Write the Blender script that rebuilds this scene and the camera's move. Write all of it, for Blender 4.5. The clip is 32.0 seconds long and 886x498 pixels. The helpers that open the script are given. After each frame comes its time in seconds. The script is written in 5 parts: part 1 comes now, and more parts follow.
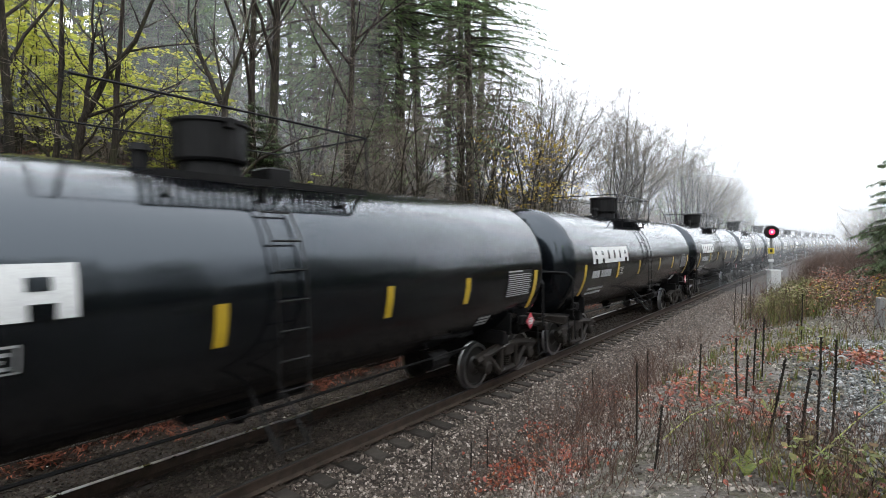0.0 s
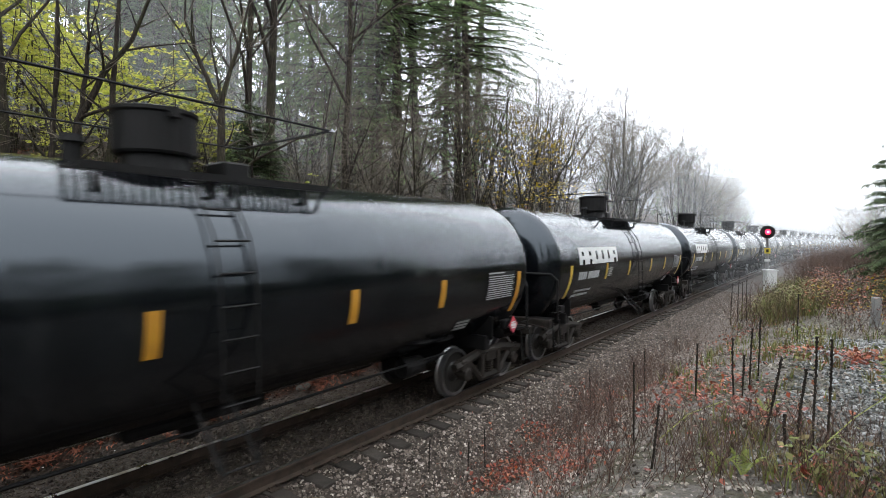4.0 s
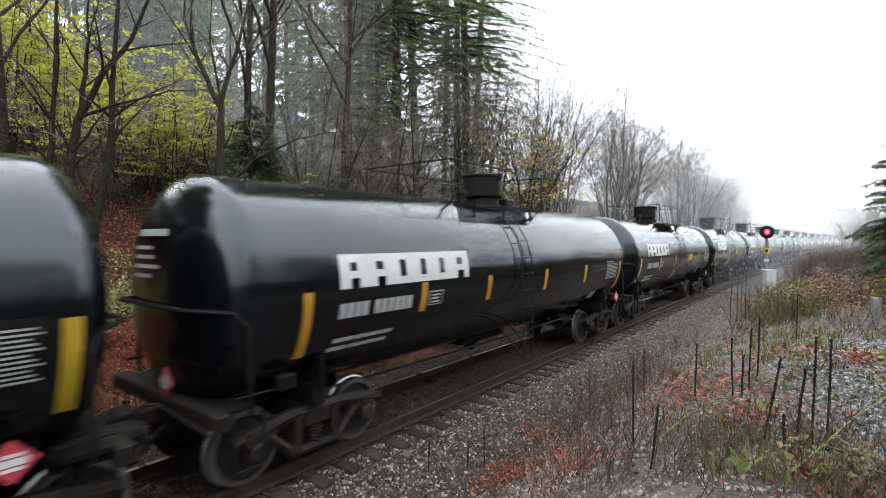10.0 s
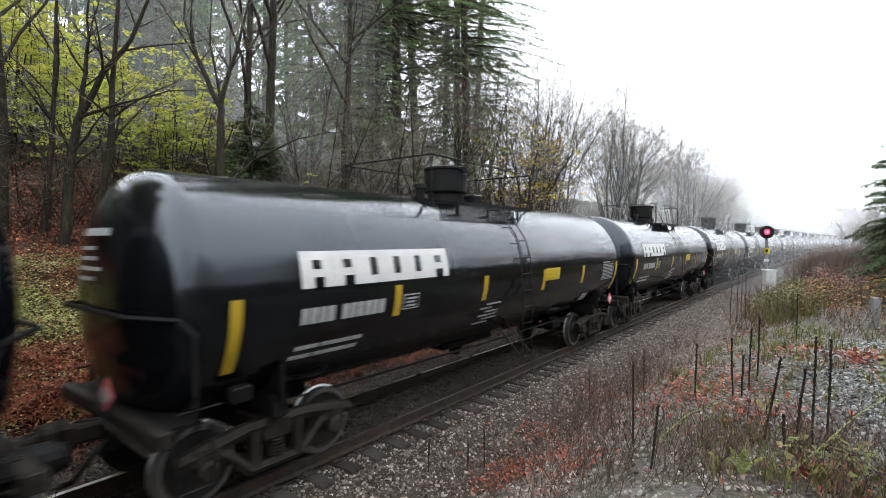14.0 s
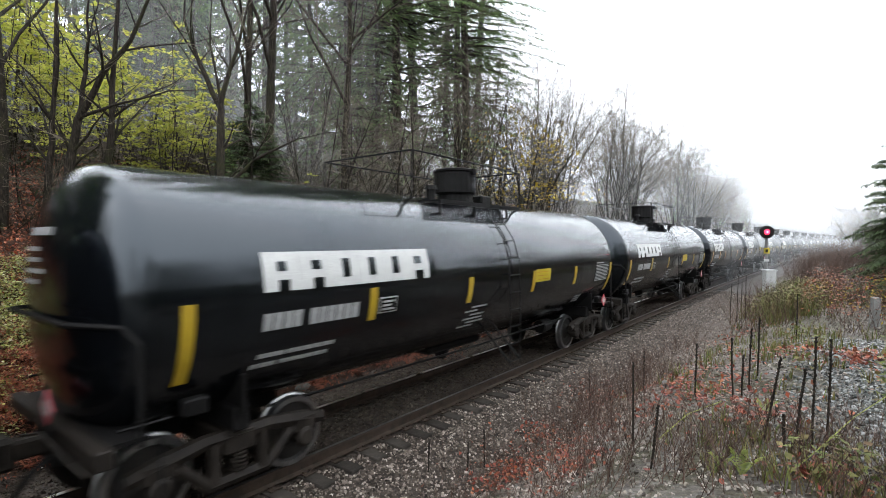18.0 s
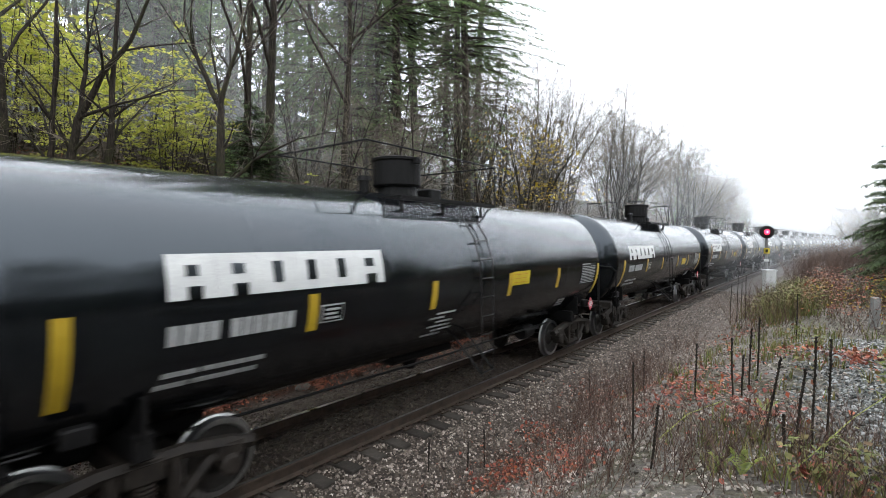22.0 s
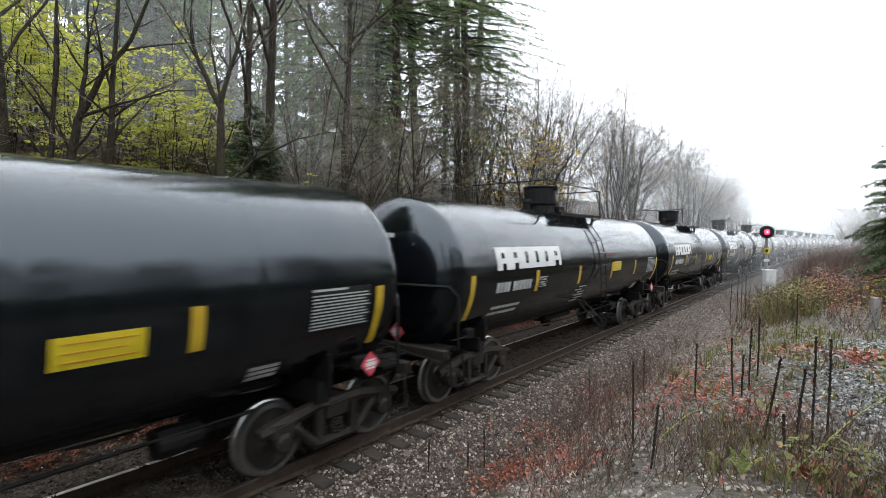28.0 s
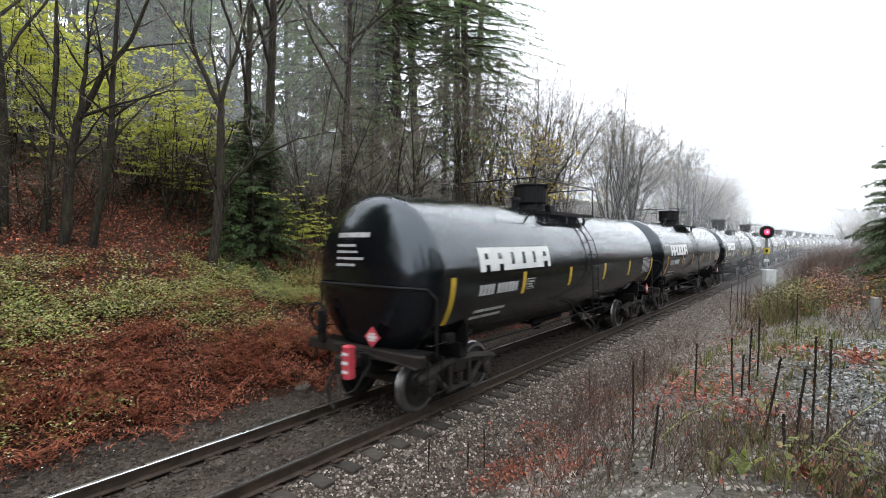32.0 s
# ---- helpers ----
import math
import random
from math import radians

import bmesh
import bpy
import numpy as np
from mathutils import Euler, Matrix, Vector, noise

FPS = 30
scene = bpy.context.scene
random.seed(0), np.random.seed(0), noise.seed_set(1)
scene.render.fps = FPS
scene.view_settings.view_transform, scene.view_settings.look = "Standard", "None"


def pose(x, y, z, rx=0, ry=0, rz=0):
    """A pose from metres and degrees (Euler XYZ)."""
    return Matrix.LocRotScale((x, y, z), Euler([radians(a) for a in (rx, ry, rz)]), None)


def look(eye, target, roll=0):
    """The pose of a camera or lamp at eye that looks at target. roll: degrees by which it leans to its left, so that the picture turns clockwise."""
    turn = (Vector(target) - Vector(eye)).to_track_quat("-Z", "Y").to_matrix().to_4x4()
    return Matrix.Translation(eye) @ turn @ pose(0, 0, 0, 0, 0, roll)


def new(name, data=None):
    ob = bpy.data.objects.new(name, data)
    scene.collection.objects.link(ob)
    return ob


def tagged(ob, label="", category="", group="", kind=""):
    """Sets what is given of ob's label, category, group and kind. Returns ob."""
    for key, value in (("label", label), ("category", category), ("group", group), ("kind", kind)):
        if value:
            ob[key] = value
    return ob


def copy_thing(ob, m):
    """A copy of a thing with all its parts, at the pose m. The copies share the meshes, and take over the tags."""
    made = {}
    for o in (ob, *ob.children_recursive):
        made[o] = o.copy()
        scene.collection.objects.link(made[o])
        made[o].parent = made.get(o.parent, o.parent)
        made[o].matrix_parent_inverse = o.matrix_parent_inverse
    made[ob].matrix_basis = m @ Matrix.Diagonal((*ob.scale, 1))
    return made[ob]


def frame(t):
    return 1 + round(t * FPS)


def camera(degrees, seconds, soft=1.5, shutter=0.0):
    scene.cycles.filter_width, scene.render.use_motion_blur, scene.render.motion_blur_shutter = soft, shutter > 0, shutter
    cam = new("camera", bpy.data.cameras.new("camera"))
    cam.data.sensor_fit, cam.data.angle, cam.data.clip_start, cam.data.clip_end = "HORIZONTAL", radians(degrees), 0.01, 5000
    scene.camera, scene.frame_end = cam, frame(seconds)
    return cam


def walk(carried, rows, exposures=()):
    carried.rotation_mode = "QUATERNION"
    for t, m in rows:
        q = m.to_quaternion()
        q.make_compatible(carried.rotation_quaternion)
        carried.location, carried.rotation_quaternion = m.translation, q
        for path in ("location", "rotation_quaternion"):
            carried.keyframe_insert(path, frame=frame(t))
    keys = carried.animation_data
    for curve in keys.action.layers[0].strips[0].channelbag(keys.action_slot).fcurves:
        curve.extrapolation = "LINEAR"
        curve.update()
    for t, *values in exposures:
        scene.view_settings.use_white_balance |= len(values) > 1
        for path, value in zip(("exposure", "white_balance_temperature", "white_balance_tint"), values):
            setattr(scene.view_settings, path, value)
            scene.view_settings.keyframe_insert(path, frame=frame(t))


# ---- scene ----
from functools import lru_cache

# ================= camera =================
FOV = 84.0
EYE = (6.383, 0.0, 3.004)
YAW, TILT = 37.17, -0.99
cam = camera(FOV, 32.0, soft=0.5, shutter=0.23)


def aim(turn):
    return pose(EYE[0], EYE[1], EYE[2], 90 + TILT, 0, YAW + turn)


walk(cam, [(0.0, aim(0.37)), (1.0, aim(0.31)), (2.0, aim(0.23)), (3.0, aim(0.13)), (4.0, aim(0.06)),
           (5.5, aim(0.0)), (29.5, aim(0.0)), (30.5, aim(0.0)), (32.0, aim(0.0))], [(0.0, 0.0), (32.0, 0.0)])

# ================= plan =================
RADIUS = 1700.0      # the track bends gently to the right
PITCH = 14.413        # coupled length of one tank car
SPEED = 10.636
CARS = 36
LAST = 5.54           # place of the last car's rear coupler along the track at the end of the clip


def xc(y):
    """Offset of the track's centre line at the distance y."""
    return y * y / (2 * RADIUS) if y > 0 else 0.0


PROFILE = ((-400, 75), (-120, 48), (-60, 26), (-40, 13.8), (-34, 10.4), (-26.5, 10.2), (-16, 6.5), (-8.8, 3.0), (-5.2, 0.75), (-3.7, -0.1), (-3.1, -0.36),
           (-2.5, -0.42), (-2.0, -0.34), (-1.5, -0.25), (-0.95, -0.225), (-0.62, -0.225), (-0.45, -0.185), (0.4, -0.18), (0.6, -0.225), (0.95, -0.225), (1.5, -0.25), (2.0, -0.34), (2.8, -0.5), (3.3, -0.36),
           (4.4, 0.3), (5.3, 0.85), (6.5, 1.15), (9.5, 1.35), (14, 1.6), (22, 2.6), (60, 9), (400, 60))
WIDE, DEEP = 0.94, 0.92   # shares of the sketched plan beside the track, across and along it
PU = [a * WIDE if abs(a) > 2.4 else a for a, b in PROFILE]
PZ = [b * DEEP if a < -3.5 else b for a, b in PROFILE]


def relief(u, y):
    """Uneven earth away from the track bed."""
    far = min(1.0, max(0.0, (abs(u) - 2.6) / 2.5))
    near = noise.noise((u * 0.9, y * 0.9, 3.0)) * 0.07 + noise.noise((u * 0.28, y * 0.28, 7.0)) * 0.22
    wide = noise.noise((u * 0.06, y * 0.05, 11.0)) * 0.9 * min(1.0, max(0.0, (abs(u) - 9) / 12))
    wide *= min(1.0, abs(u + 28.4) / 3.2 - 1.0) if abs(u + 28.4) < 6.4 and abs(u + 28.4) > 3.2 else (0.0 if abs(u + 28.4) <= 3.2 else 1.0)
    near *= 0.0 if abs(u + 28.4) < 3.2 else 1.0
    fine = noise.noise((u * 5.0, y * 5.0, 1.0)) * 0.012
    return far * near + wide + fine


def lie(u, y):
    """Height of the land without its unevenness; the hill sinks away down the line."""
    z = float(np.interp(u, PU, PZ))
    if u < -34 * WIDE:
        f = min(1.0, max(0.0, (y - 30.0) / 60.0))
        z = 9.57 + (z - 9.57) * (1 - 0.85 * f * f * (3 - 2 * f))
    return z


def gz(x, y):
    u = x - xc(y)
    return lie(u, y) + relief(u, y)


# ================= light =================
world = bpy.data.worlds.new("world")
scene.world = world
world.use_nodes = True
wn, wl = world.node_tree.nodes, world.node_tree.links
sky = wn.new("ShaderNodeTexSky")
sky.sky_type, sky.sun_disc, sky.sun_elevation, sky.sun_rotation = "NISHITA", False, radians(48), radians(200)
pale = wn.new("ShaderNodeHueSaturation")
pale.inputs["Saturation"].default_value = 0.12
cloud = wn.new("ShaderNodeMix")
cloud.data_type = "RGBA"
cloud.inputs["Factor"].default_value = 0.8
cloud.inputs["B"].default_value = (8.3, 8.8, 9.4, 1)
wl.new(sky.outputs["Color"], pale.inputs["Color"])
wl.new(pale.outputs["Color"], cloud.inputs["A"])
# an overcast sky is brightest overhead
up, high, rise, veil = wn.new("ShaderNodeTexCoord"), wn.new("ShaderNodeSeparateXYZ"), wn.new("ShaderNodeMapRange"), wn.new("ShaderNodeVectorMath")
wl.new(up.outputs["Generated"], high.inputs["Vector"])
wl.new(high.outputs["Z"], rise.inputs["Value"])
rise.inputs["To Min"].default_value, rise.inputs["To Max"].default_value = 0.8, 1.35
veil.operation = "SCALE"
wl.new(cloud.outputs["Result"], veil.inputs["Vector"])
wl.new(rise.outputs["Result"], veil.inputs["Scale"])
wl.new(veil.outputs["Vector"], wn["Background"].inputs["Color"])
wn["Background"].inputs["Strength"].default_value = 0.46
sun = new("sun", bpy.data.lights.new("sun", "SUN"))
sun.data.energy, sun.data.angle, sun.data.color = 1.4, radians(150), (1.0, 0.99, 0.97)
sun.matrix_basis = look((0, 0, 50), (-14, 26, 20))


# ================= materials =================
def nodes_of(name):
    m = bpy.data.materials.new(name)
    m.use_nodes = True
    return m, m.node_tree.nodes, m.node_tree.links, m.node_tree.nodes["Principled BSDF"]


def ramp(n, l, source, stops):
    r = n.new("ShaderNodeValToRGB")
    while len(r.color_ramp.elements) < len(stops):
        r.color_ramp.elements.new(0.5)
    for e, (p, c) in zip(r.color_ramp.elements, stops):
        e.position, e.color = p, (*c, 1)
    l.new(source, r.inputs["Fac"])
    return r.outputs["Color"]


def noise_tex(n, l, scale, detail=4, rough=0.6, coords="Object"):
    t = n.new("ShaderNodeTexCoord")
    x = n.new("ShaderNodeTexNoise")
    x.inputs["Scale"].default_value, x.inputs["Detail"].default_value, x.inputs["Roughness"].default_value = scale, detail, rough
    l.new(t.outputs[coords], x.inputs["Vector"])
    return x.outputs["Fac"]


def blend(n, l, fac, a, b, kind="MIX"):
    m = n.new("ShaderNodeMix")
    m.data_type, m.blend_type = "RGBA", kind
    for key, v in (("Factor", fac), ("A", a), ("B", b)):
        if hasattr(v, "links"):
            l.new(v, m.inputs[key])
        else:
            m.inputs[key].default_value = v if key == "Factor" else (*v, 1)
    return m.outputs["Result"]


def bump(n, l, height, strength, distance=0.01):
    b = n.new("ShaderNodeBump")
    b.inputs["Strength"].default_value, b.inputs["Distance"].default_value = strength, distance
    l.new(height, b.inputs["Height"])
    return b.outputs["Normal"]


DIMMING = 0.54   # all base colours are scaled down to balance the brightened sky


def surface(name, dark, light, rough=0.7, scale=8.0, fine=60.0, metal=0.0, relief_=0.3, spread=0.25, vary=0.0, coat=0.0):
    """Two scales of variation between a dark and a light tone, with a fine relief."""
    m, n, l, p = nodes_of(name)
    if metal < 0.5:
        dark, light = [c * DIMMING for c in dark], [c * DIMMING for c in light]
    a, b = noise_tex(n, l, scale), noise_tex(n, l, fine, 3)
    col = ramp(n, l, a, ((0.5 - spread, dark), (0.5 + spread, light)))
    grain = ramp(n, l, b, ((0.3, (0.75, 0.75, 0.75)), (0.7, (1.15, 1.15, 1.15))))
    col = blend(n, l, 0.8, col, grain, "MULTIPLY")
    if vary:
        info = n.new("ShaderNodeObjectInfo")
        r = ramp(n, l, info.outputs["Random"], ((0, (1 - vary,) * 3), (1, (1 + vary,) * 3)))
        col = blend(n, l, 1.0, col, r, "MULTIPLY")
    l.new(col, p.inputs["Base Color"])
    l.new(bump(n, l, b, relief_, 0.005), p.inputs["Normal"])
    rr = n.new("ShaderNodeMapRange")
    rr.inputs["To Min"].default_value, rr.inputs["To Max"].default_value = max(0.02, rough - 0.1), min(1, rough + 0.12)
    l.new(a, rr.inputs["Value"])
    l.new(rr.outputs["Result"], p.inputs["Roughness"])
    p.inputs["Metallic"].default_value = metal
    p.inputs["Specular IOR Level"].default_value = 0.5 if rough < 0.5 else 0.12
    p.inputs["Coat Weight"].default_value = coat
    return m


def island(name, tones, rough=0.7, trans=0.0, spec=0.12):
    """Every loose piece takes its own tone."""
    m, n, l, p = nodes_of(name)
    g = n.new("ShaderNodeNewGeometry")
    col = ramp(n, l, g.outputs["Random Per Island"], [(i / max(1, len(tones) - 1), [c * DIMMING for c in t]) for i, t in enumerate(tones)])
    grain = ramp(n, l, noise_tex(n, l, 40, 3), ((0.3, (0.7, 0.7, 0.7)), (0.7, (1.2, 1.2, 1.2))))
    col = blend(n, l, 0.7, col, grain, "MULTIPLY")
    l.new(col, p.inputs["Base Color"])
    p.inputs["Roughness"].default_value = rough
    p.inputs["Specular IOR Level"].default_value = spec
    if trans:
        tr = n.new("ShaderNodeBsdfTranslucent")
        l.new(col, tr.inputs["Color"])
        mx = n.new("ShaderNodeMixShader")
        mx.inputs["Fac"].default_value = trans
        l.new(p.outputs["BSDF"], mx.inputs[1])
        l.new(tr.outputs["BSDF"], mx.inputs[2])
        l.new(mx.outputs["Shader"], n["Material Output"].inputs["Surface"])
    return m


def tank_paint():
    m, n, l, p = nodes_of("black_tank_paint")
    t = n.new("ShaderNodeTexCoord")
    info = n.new("ShaderNodeObjectInfo")
    mp = n.new("ShaderNodeMapping")
    mp.inputs["Scale"].default_value = (1.0, 2.2, 0.35)
    l.new(t.outputs["Object"], mp.inputs["Vector"])
    streak = n.new("ShaderNodeTexNoise")
    streak.noise_dimensions = "4D"
    streak.inputs["Scale"].default_value, streak.inputs["Detail"].default_value = 2.4, 6
    l.new(mp.outputs["Vector"], streak.inputs["Vector"])
    mul = n.new("ShaderNodeMath")
    mul.operation, mul.inputs[1].default_value = "MULTIPLY", 37.0
    l.new(info.outputs["Random"], mul.inputs[0])
    l.new(mul.outputs["Value"], streak.inputs["W"])
    a = streak.outputs["Fac"]
    b = noise_tex(n, l, 90, 3)
    col = ramp(n, l, a, ((0.3, (0.0014, 0.0017, 0.0023)), (0.65, (0.003, 0.0035, 0.0043)), (0.9, (0.009, 0.009, 0.009))))
    l.new(col, p.inputs["Base Color"])
    rr = n.new("ShaderNodeMapRange")
    rr.inputs["To Min"].default_value, rr.inputs["To Max"].default_value = 0.09, 0.19
    l.new(a, rr.inputs["Value"])
    l.new(rr.outputs["Result"], p.inputs["Roughness"])
    wob = noise_tex(n, l, 1.3, 2)
    s = n.new("ShaderNodeMath")
    s.operation = "ADD"
    l.new(wob, s.inputs[0])
    sc = n.new("ShaderNodeMath")
    sc.operation, sc.inputs[1].default_value = "MULTIPLY", 0.02
    l.new(b, sc.inputs[0])
    l.new(sc.outputs["Value"], s.inputs[1])
    l.new(bump(n, l, s.outputs["Value"], 0.25, 0.02), p.inputs["Normal"])
    p.inputs["Specular IOR Level"].default_value = 0.5
    p.inputs["Specular Tint"].default_value = (0.8, 0.9, 1.0, 1)
    return m


def earth():
    """Ballast by the track, leaf mould on the bank, gravel and moss on the verge, told by the offset from the track."""
    m, n, l, p = nodes_of("ground_earth")
    at = n.new("ShaderNodeAttribute")
    at.attribute_name = "offset"
    big, mid, fine = noise_tex(n, l, 0.45, 4), noise_tex(n, l, 3.0, 5), noise_tex(n, l, 26, 4, 0.7)
    stone = n.new("ShaderNodeTexVoronoi")
    stone.inputs["Scale"].default_value = 17
    tc = n.new("ShaderNodeTexCoord")
    l.new(tc.outputs["Object"], stone.inputs["Vector"])
    wob = n.new("ShaderNodeMath")
    wob.operation = "MULTIPLY_ADD"
    wob.inputs[1].default_value = 1.6
    l.new(mid, wob.inputs[0])
    l.new(at.outputs["Fac"], wob.inputs[2])
    zone = n.new("ShaderNodeMapRange")
    zone.inputs["From Min"].default_value, zone.inputs["From Max"].default_value = -10 + 0.8, 10 + 0.8
    l.new(wob.outputs["Value"], zone.inputs["Value"])
    z = zone.outputs["Result"]
    ballast = blend(n, l, 0.75, ramp(n, l, mid, ((0.3, (0.034, 0.026, 0.021)), (0.7, (0.09, 0.073, 0.061)))),
                    ramp(n, l, stone.outputs["Color"], ((0.2, (0.5, 0.48, 0.47)), (0.8, (1.5, 1.45, 1.4)))), "MULTIPLY")
    mould = ramp(n, l, fine, ((0.38, (0.012, 0.006, 0.005)), (0.55, (0.07, 0.03, 0.017)), (0.73, (0.24, 0.095, 0.05))))
    gravel = blend(n, l, 0.7, ramp(n, l, big, ((0.35, (0.09, 0.077, 0.067)), (0.65, (0.26, 0.24, 0.22)))),
                   ramp(n, l, fine, ((0.3, (0.5, 0.5, 0.5)), (0.7, (1.4, 1.4, 1.4)))), "MULTIPLY")
    moss = ramp(n, l, fine, ((0.3, (0.035, 0.031, 0.02)), (0.7, (0.12, 0.11, 0.06))))
    verge = blend(n, l, ramp(n, l, mid, ((0.42, (0, 0, 0)), (0.62, (1, 1, 1)))), gravel, moss)
    far = ramp(n, l, mid, ((0.3, (0.04, 0.035, 0.02)), (0.7, (0.12, 0.09, 0.05))))
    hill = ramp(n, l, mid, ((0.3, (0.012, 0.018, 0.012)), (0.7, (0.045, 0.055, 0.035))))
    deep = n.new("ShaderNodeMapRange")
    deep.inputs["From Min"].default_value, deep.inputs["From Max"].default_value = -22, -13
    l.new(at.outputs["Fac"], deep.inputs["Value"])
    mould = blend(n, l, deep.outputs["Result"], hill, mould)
    col = blend(n, l, ramp(n, l, z, ((0.35, (0, 0, 0)), (0.36, (1, 1, 1)))), mould, ballast)
    col = blend(n, l, ramp(n, l, z, ((0.64, (0, 0, 0)), (0.66, (1, 1, 1)))), col, verge)
    col = blend(n, l, ramp(n, l, z, ((0.93, (0, 0, 0)), (0.99, (1, 1, 1)))), col, far)
    col = blend(n, l, 1.0, col, (DIMMING, DIMMING, DIMMING), "MULTIPLY")
    l.new(col, p.inputs["Base Color"])
    p.inputs["Roughness"].default_value = 0.75
    p.inputs["Specular IOR Level"].default_value = 0.12
    h = n.new("ShaderNodeMath")
    h.operation = "SUBTRACT"
    l.new(fine, h.inputs[0])
    l.new(stone.outputs["Distance"], h.inputs[1])
    l.new(bump(n, l, h.outputs["Value"], 0.9, 0.03), p.inputs["Normal"])
    return m


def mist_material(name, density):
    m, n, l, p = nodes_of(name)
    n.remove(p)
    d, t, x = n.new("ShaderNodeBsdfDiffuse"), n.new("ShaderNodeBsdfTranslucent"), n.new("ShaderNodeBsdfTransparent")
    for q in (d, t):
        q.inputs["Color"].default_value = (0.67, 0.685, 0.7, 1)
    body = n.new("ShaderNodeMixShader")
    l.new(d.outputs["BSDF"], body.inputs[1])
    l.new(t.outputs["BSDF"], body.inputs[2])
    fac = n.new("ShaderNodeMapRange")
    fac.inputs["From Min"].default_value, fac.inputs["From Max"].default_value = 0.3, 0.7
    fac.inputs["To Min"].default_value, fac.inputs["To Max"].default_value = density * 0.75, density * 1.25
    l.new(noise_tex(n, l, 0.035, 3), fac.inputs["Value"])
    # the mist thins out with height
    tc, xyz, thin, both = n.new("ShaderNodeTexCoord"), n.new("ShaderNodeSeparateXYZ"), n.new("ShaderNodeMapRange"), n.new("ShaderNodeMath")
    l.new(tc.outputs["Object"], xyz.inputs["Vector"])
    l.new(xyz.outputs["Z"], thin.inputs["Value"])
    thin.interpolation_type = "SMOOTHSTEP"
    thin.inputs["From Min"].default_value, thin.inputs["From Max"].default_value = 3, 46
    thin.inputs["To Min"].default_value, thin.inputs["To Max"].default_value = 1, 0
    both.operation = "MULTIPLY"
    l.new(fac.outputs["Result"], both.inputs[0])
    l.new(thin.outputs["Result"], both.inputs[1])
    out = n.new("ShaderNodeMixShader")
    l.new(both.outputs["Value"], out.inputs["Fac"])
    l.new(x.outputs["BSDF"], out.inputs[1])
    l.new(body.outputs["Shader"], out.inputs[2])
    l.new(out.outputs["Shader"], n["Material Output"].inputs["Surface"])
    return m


def glow(name, colour, strength):
    m, n, l, p = nodes_of(name)
    p.inputs["Base Color"].default_value = (*colour, 1)
    p.inputs["Emission Color"].default_value = (*colour, 1)
    p.inputs["Emission Strength"].default_value = strength
    return m


M_TANK = tank_paint()
M_STEEL = surface("dark_car_steel", (0.004, 0.004, 0.004), (0.013, 0.012, 0.012), 0.6, 3, 50)
M_GRIME = surface("grimy_truck_steel", (0.009, 0.0075, 0.0065), (0.042, 0.034, 0.028), 0.6, 5, 45)
M_WHEEL = surface("worn_wheel_steel", (0.012, 0.011, 0.01), (0.045, 0.04, 0.036), 0.45, 6, 50, 0.3)
M_TREAD = surface("polished_tread", (0.2, 0.2, 0.2), (0.34, 0.34, 0.34), 0.35, 6, 50, 1.0)
M_YELLOW = surface("yellow_reflector", (0.46, 0.29, 0.012), (0.6, 0.4, 0.02), 0.45, 4, 80)
M_ORANGE = surface("amber_reflector", (0.5, 0.22, 0.015), (0.6, 0.29, 0.02), 0.45, 4, 80)
M_PANEL = surface("yellow_panel", (0.6, 0.45, 0.01), (0.72, 0.56, 0.02), 0.45, 4, 80)
M_WHITE = surface("white_lettering", (0.6, 0.6, 0.59), (0.82, 0.82, 0.8), 0.5, 3, 60)
M_RED = surface("red_placard", (0.5, 0.04, 0.06), (0.62, 0.07, 0.1), 0.4, 3, 60)
M_RUST = surface("rusty_rail", (0.03, 0.022, 0.018), (0.085, 0.06, 0.045), 0.7, 6, 60)
M_HEAD = surface("rail_head", (0.5, 0.5, 0.51), (0.68, 0.68, 0.69), 0.28, 3, 60, 1.0)
M_TIE = surface("weathered_tie_wood", (0.03, 0.025, 0.021), (0.09, 0.077, 0.066), 0.8, 5, 60, 0, 0.6, vary=0.25)
M_DULLHEAD = surface("dull_rail_head", (0.1, 0.1, 0.1), (0.22, 0.22, 0.22), 0.4, 3, 60, 1.0)
M_STENCIL = surface("worn_white_stencil", (0.3, 0.3, 0.3), (0.58, 0.58, 0.58), 0.5, 14, 60)
M_EARTH = earth()
# one ballast in two tones: train shade in M_STONE, open light in M_SHOULDER
M_STONE = island("ballast_stone", ((0.0176, 0.0129, 0.0101), (0.068, 0.0509, 0.0396), (0.112, 0.0882, 0.0706), (0.04, 0.0296, 0.0223), (0.08, 0.0608, 0.0475), (0.176, 0.148, 0.122)), 0.55)
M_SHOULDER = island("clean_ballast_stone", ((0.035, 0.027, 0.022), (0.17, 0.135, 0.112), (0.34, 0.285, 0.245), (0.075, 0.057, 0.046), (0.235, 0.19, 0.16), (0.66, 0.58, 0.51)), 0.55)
M_PALE = island("verge_stone", ((0.022, 0.022, 0.021), (0.1, 0.104, 0.1), (0.24, 0.25, 0.245), (0.05, 0.05, 0.046), (0.52, 0.53, 0.52), (0.14, 0.144, 0.136)), 0.5)
M_ROCK = surface("mossy_rock", (0.12, 0.125, 0.11), (0.34, 0.34, 0.31), 0.7, 5, 40, 0, 0.8)
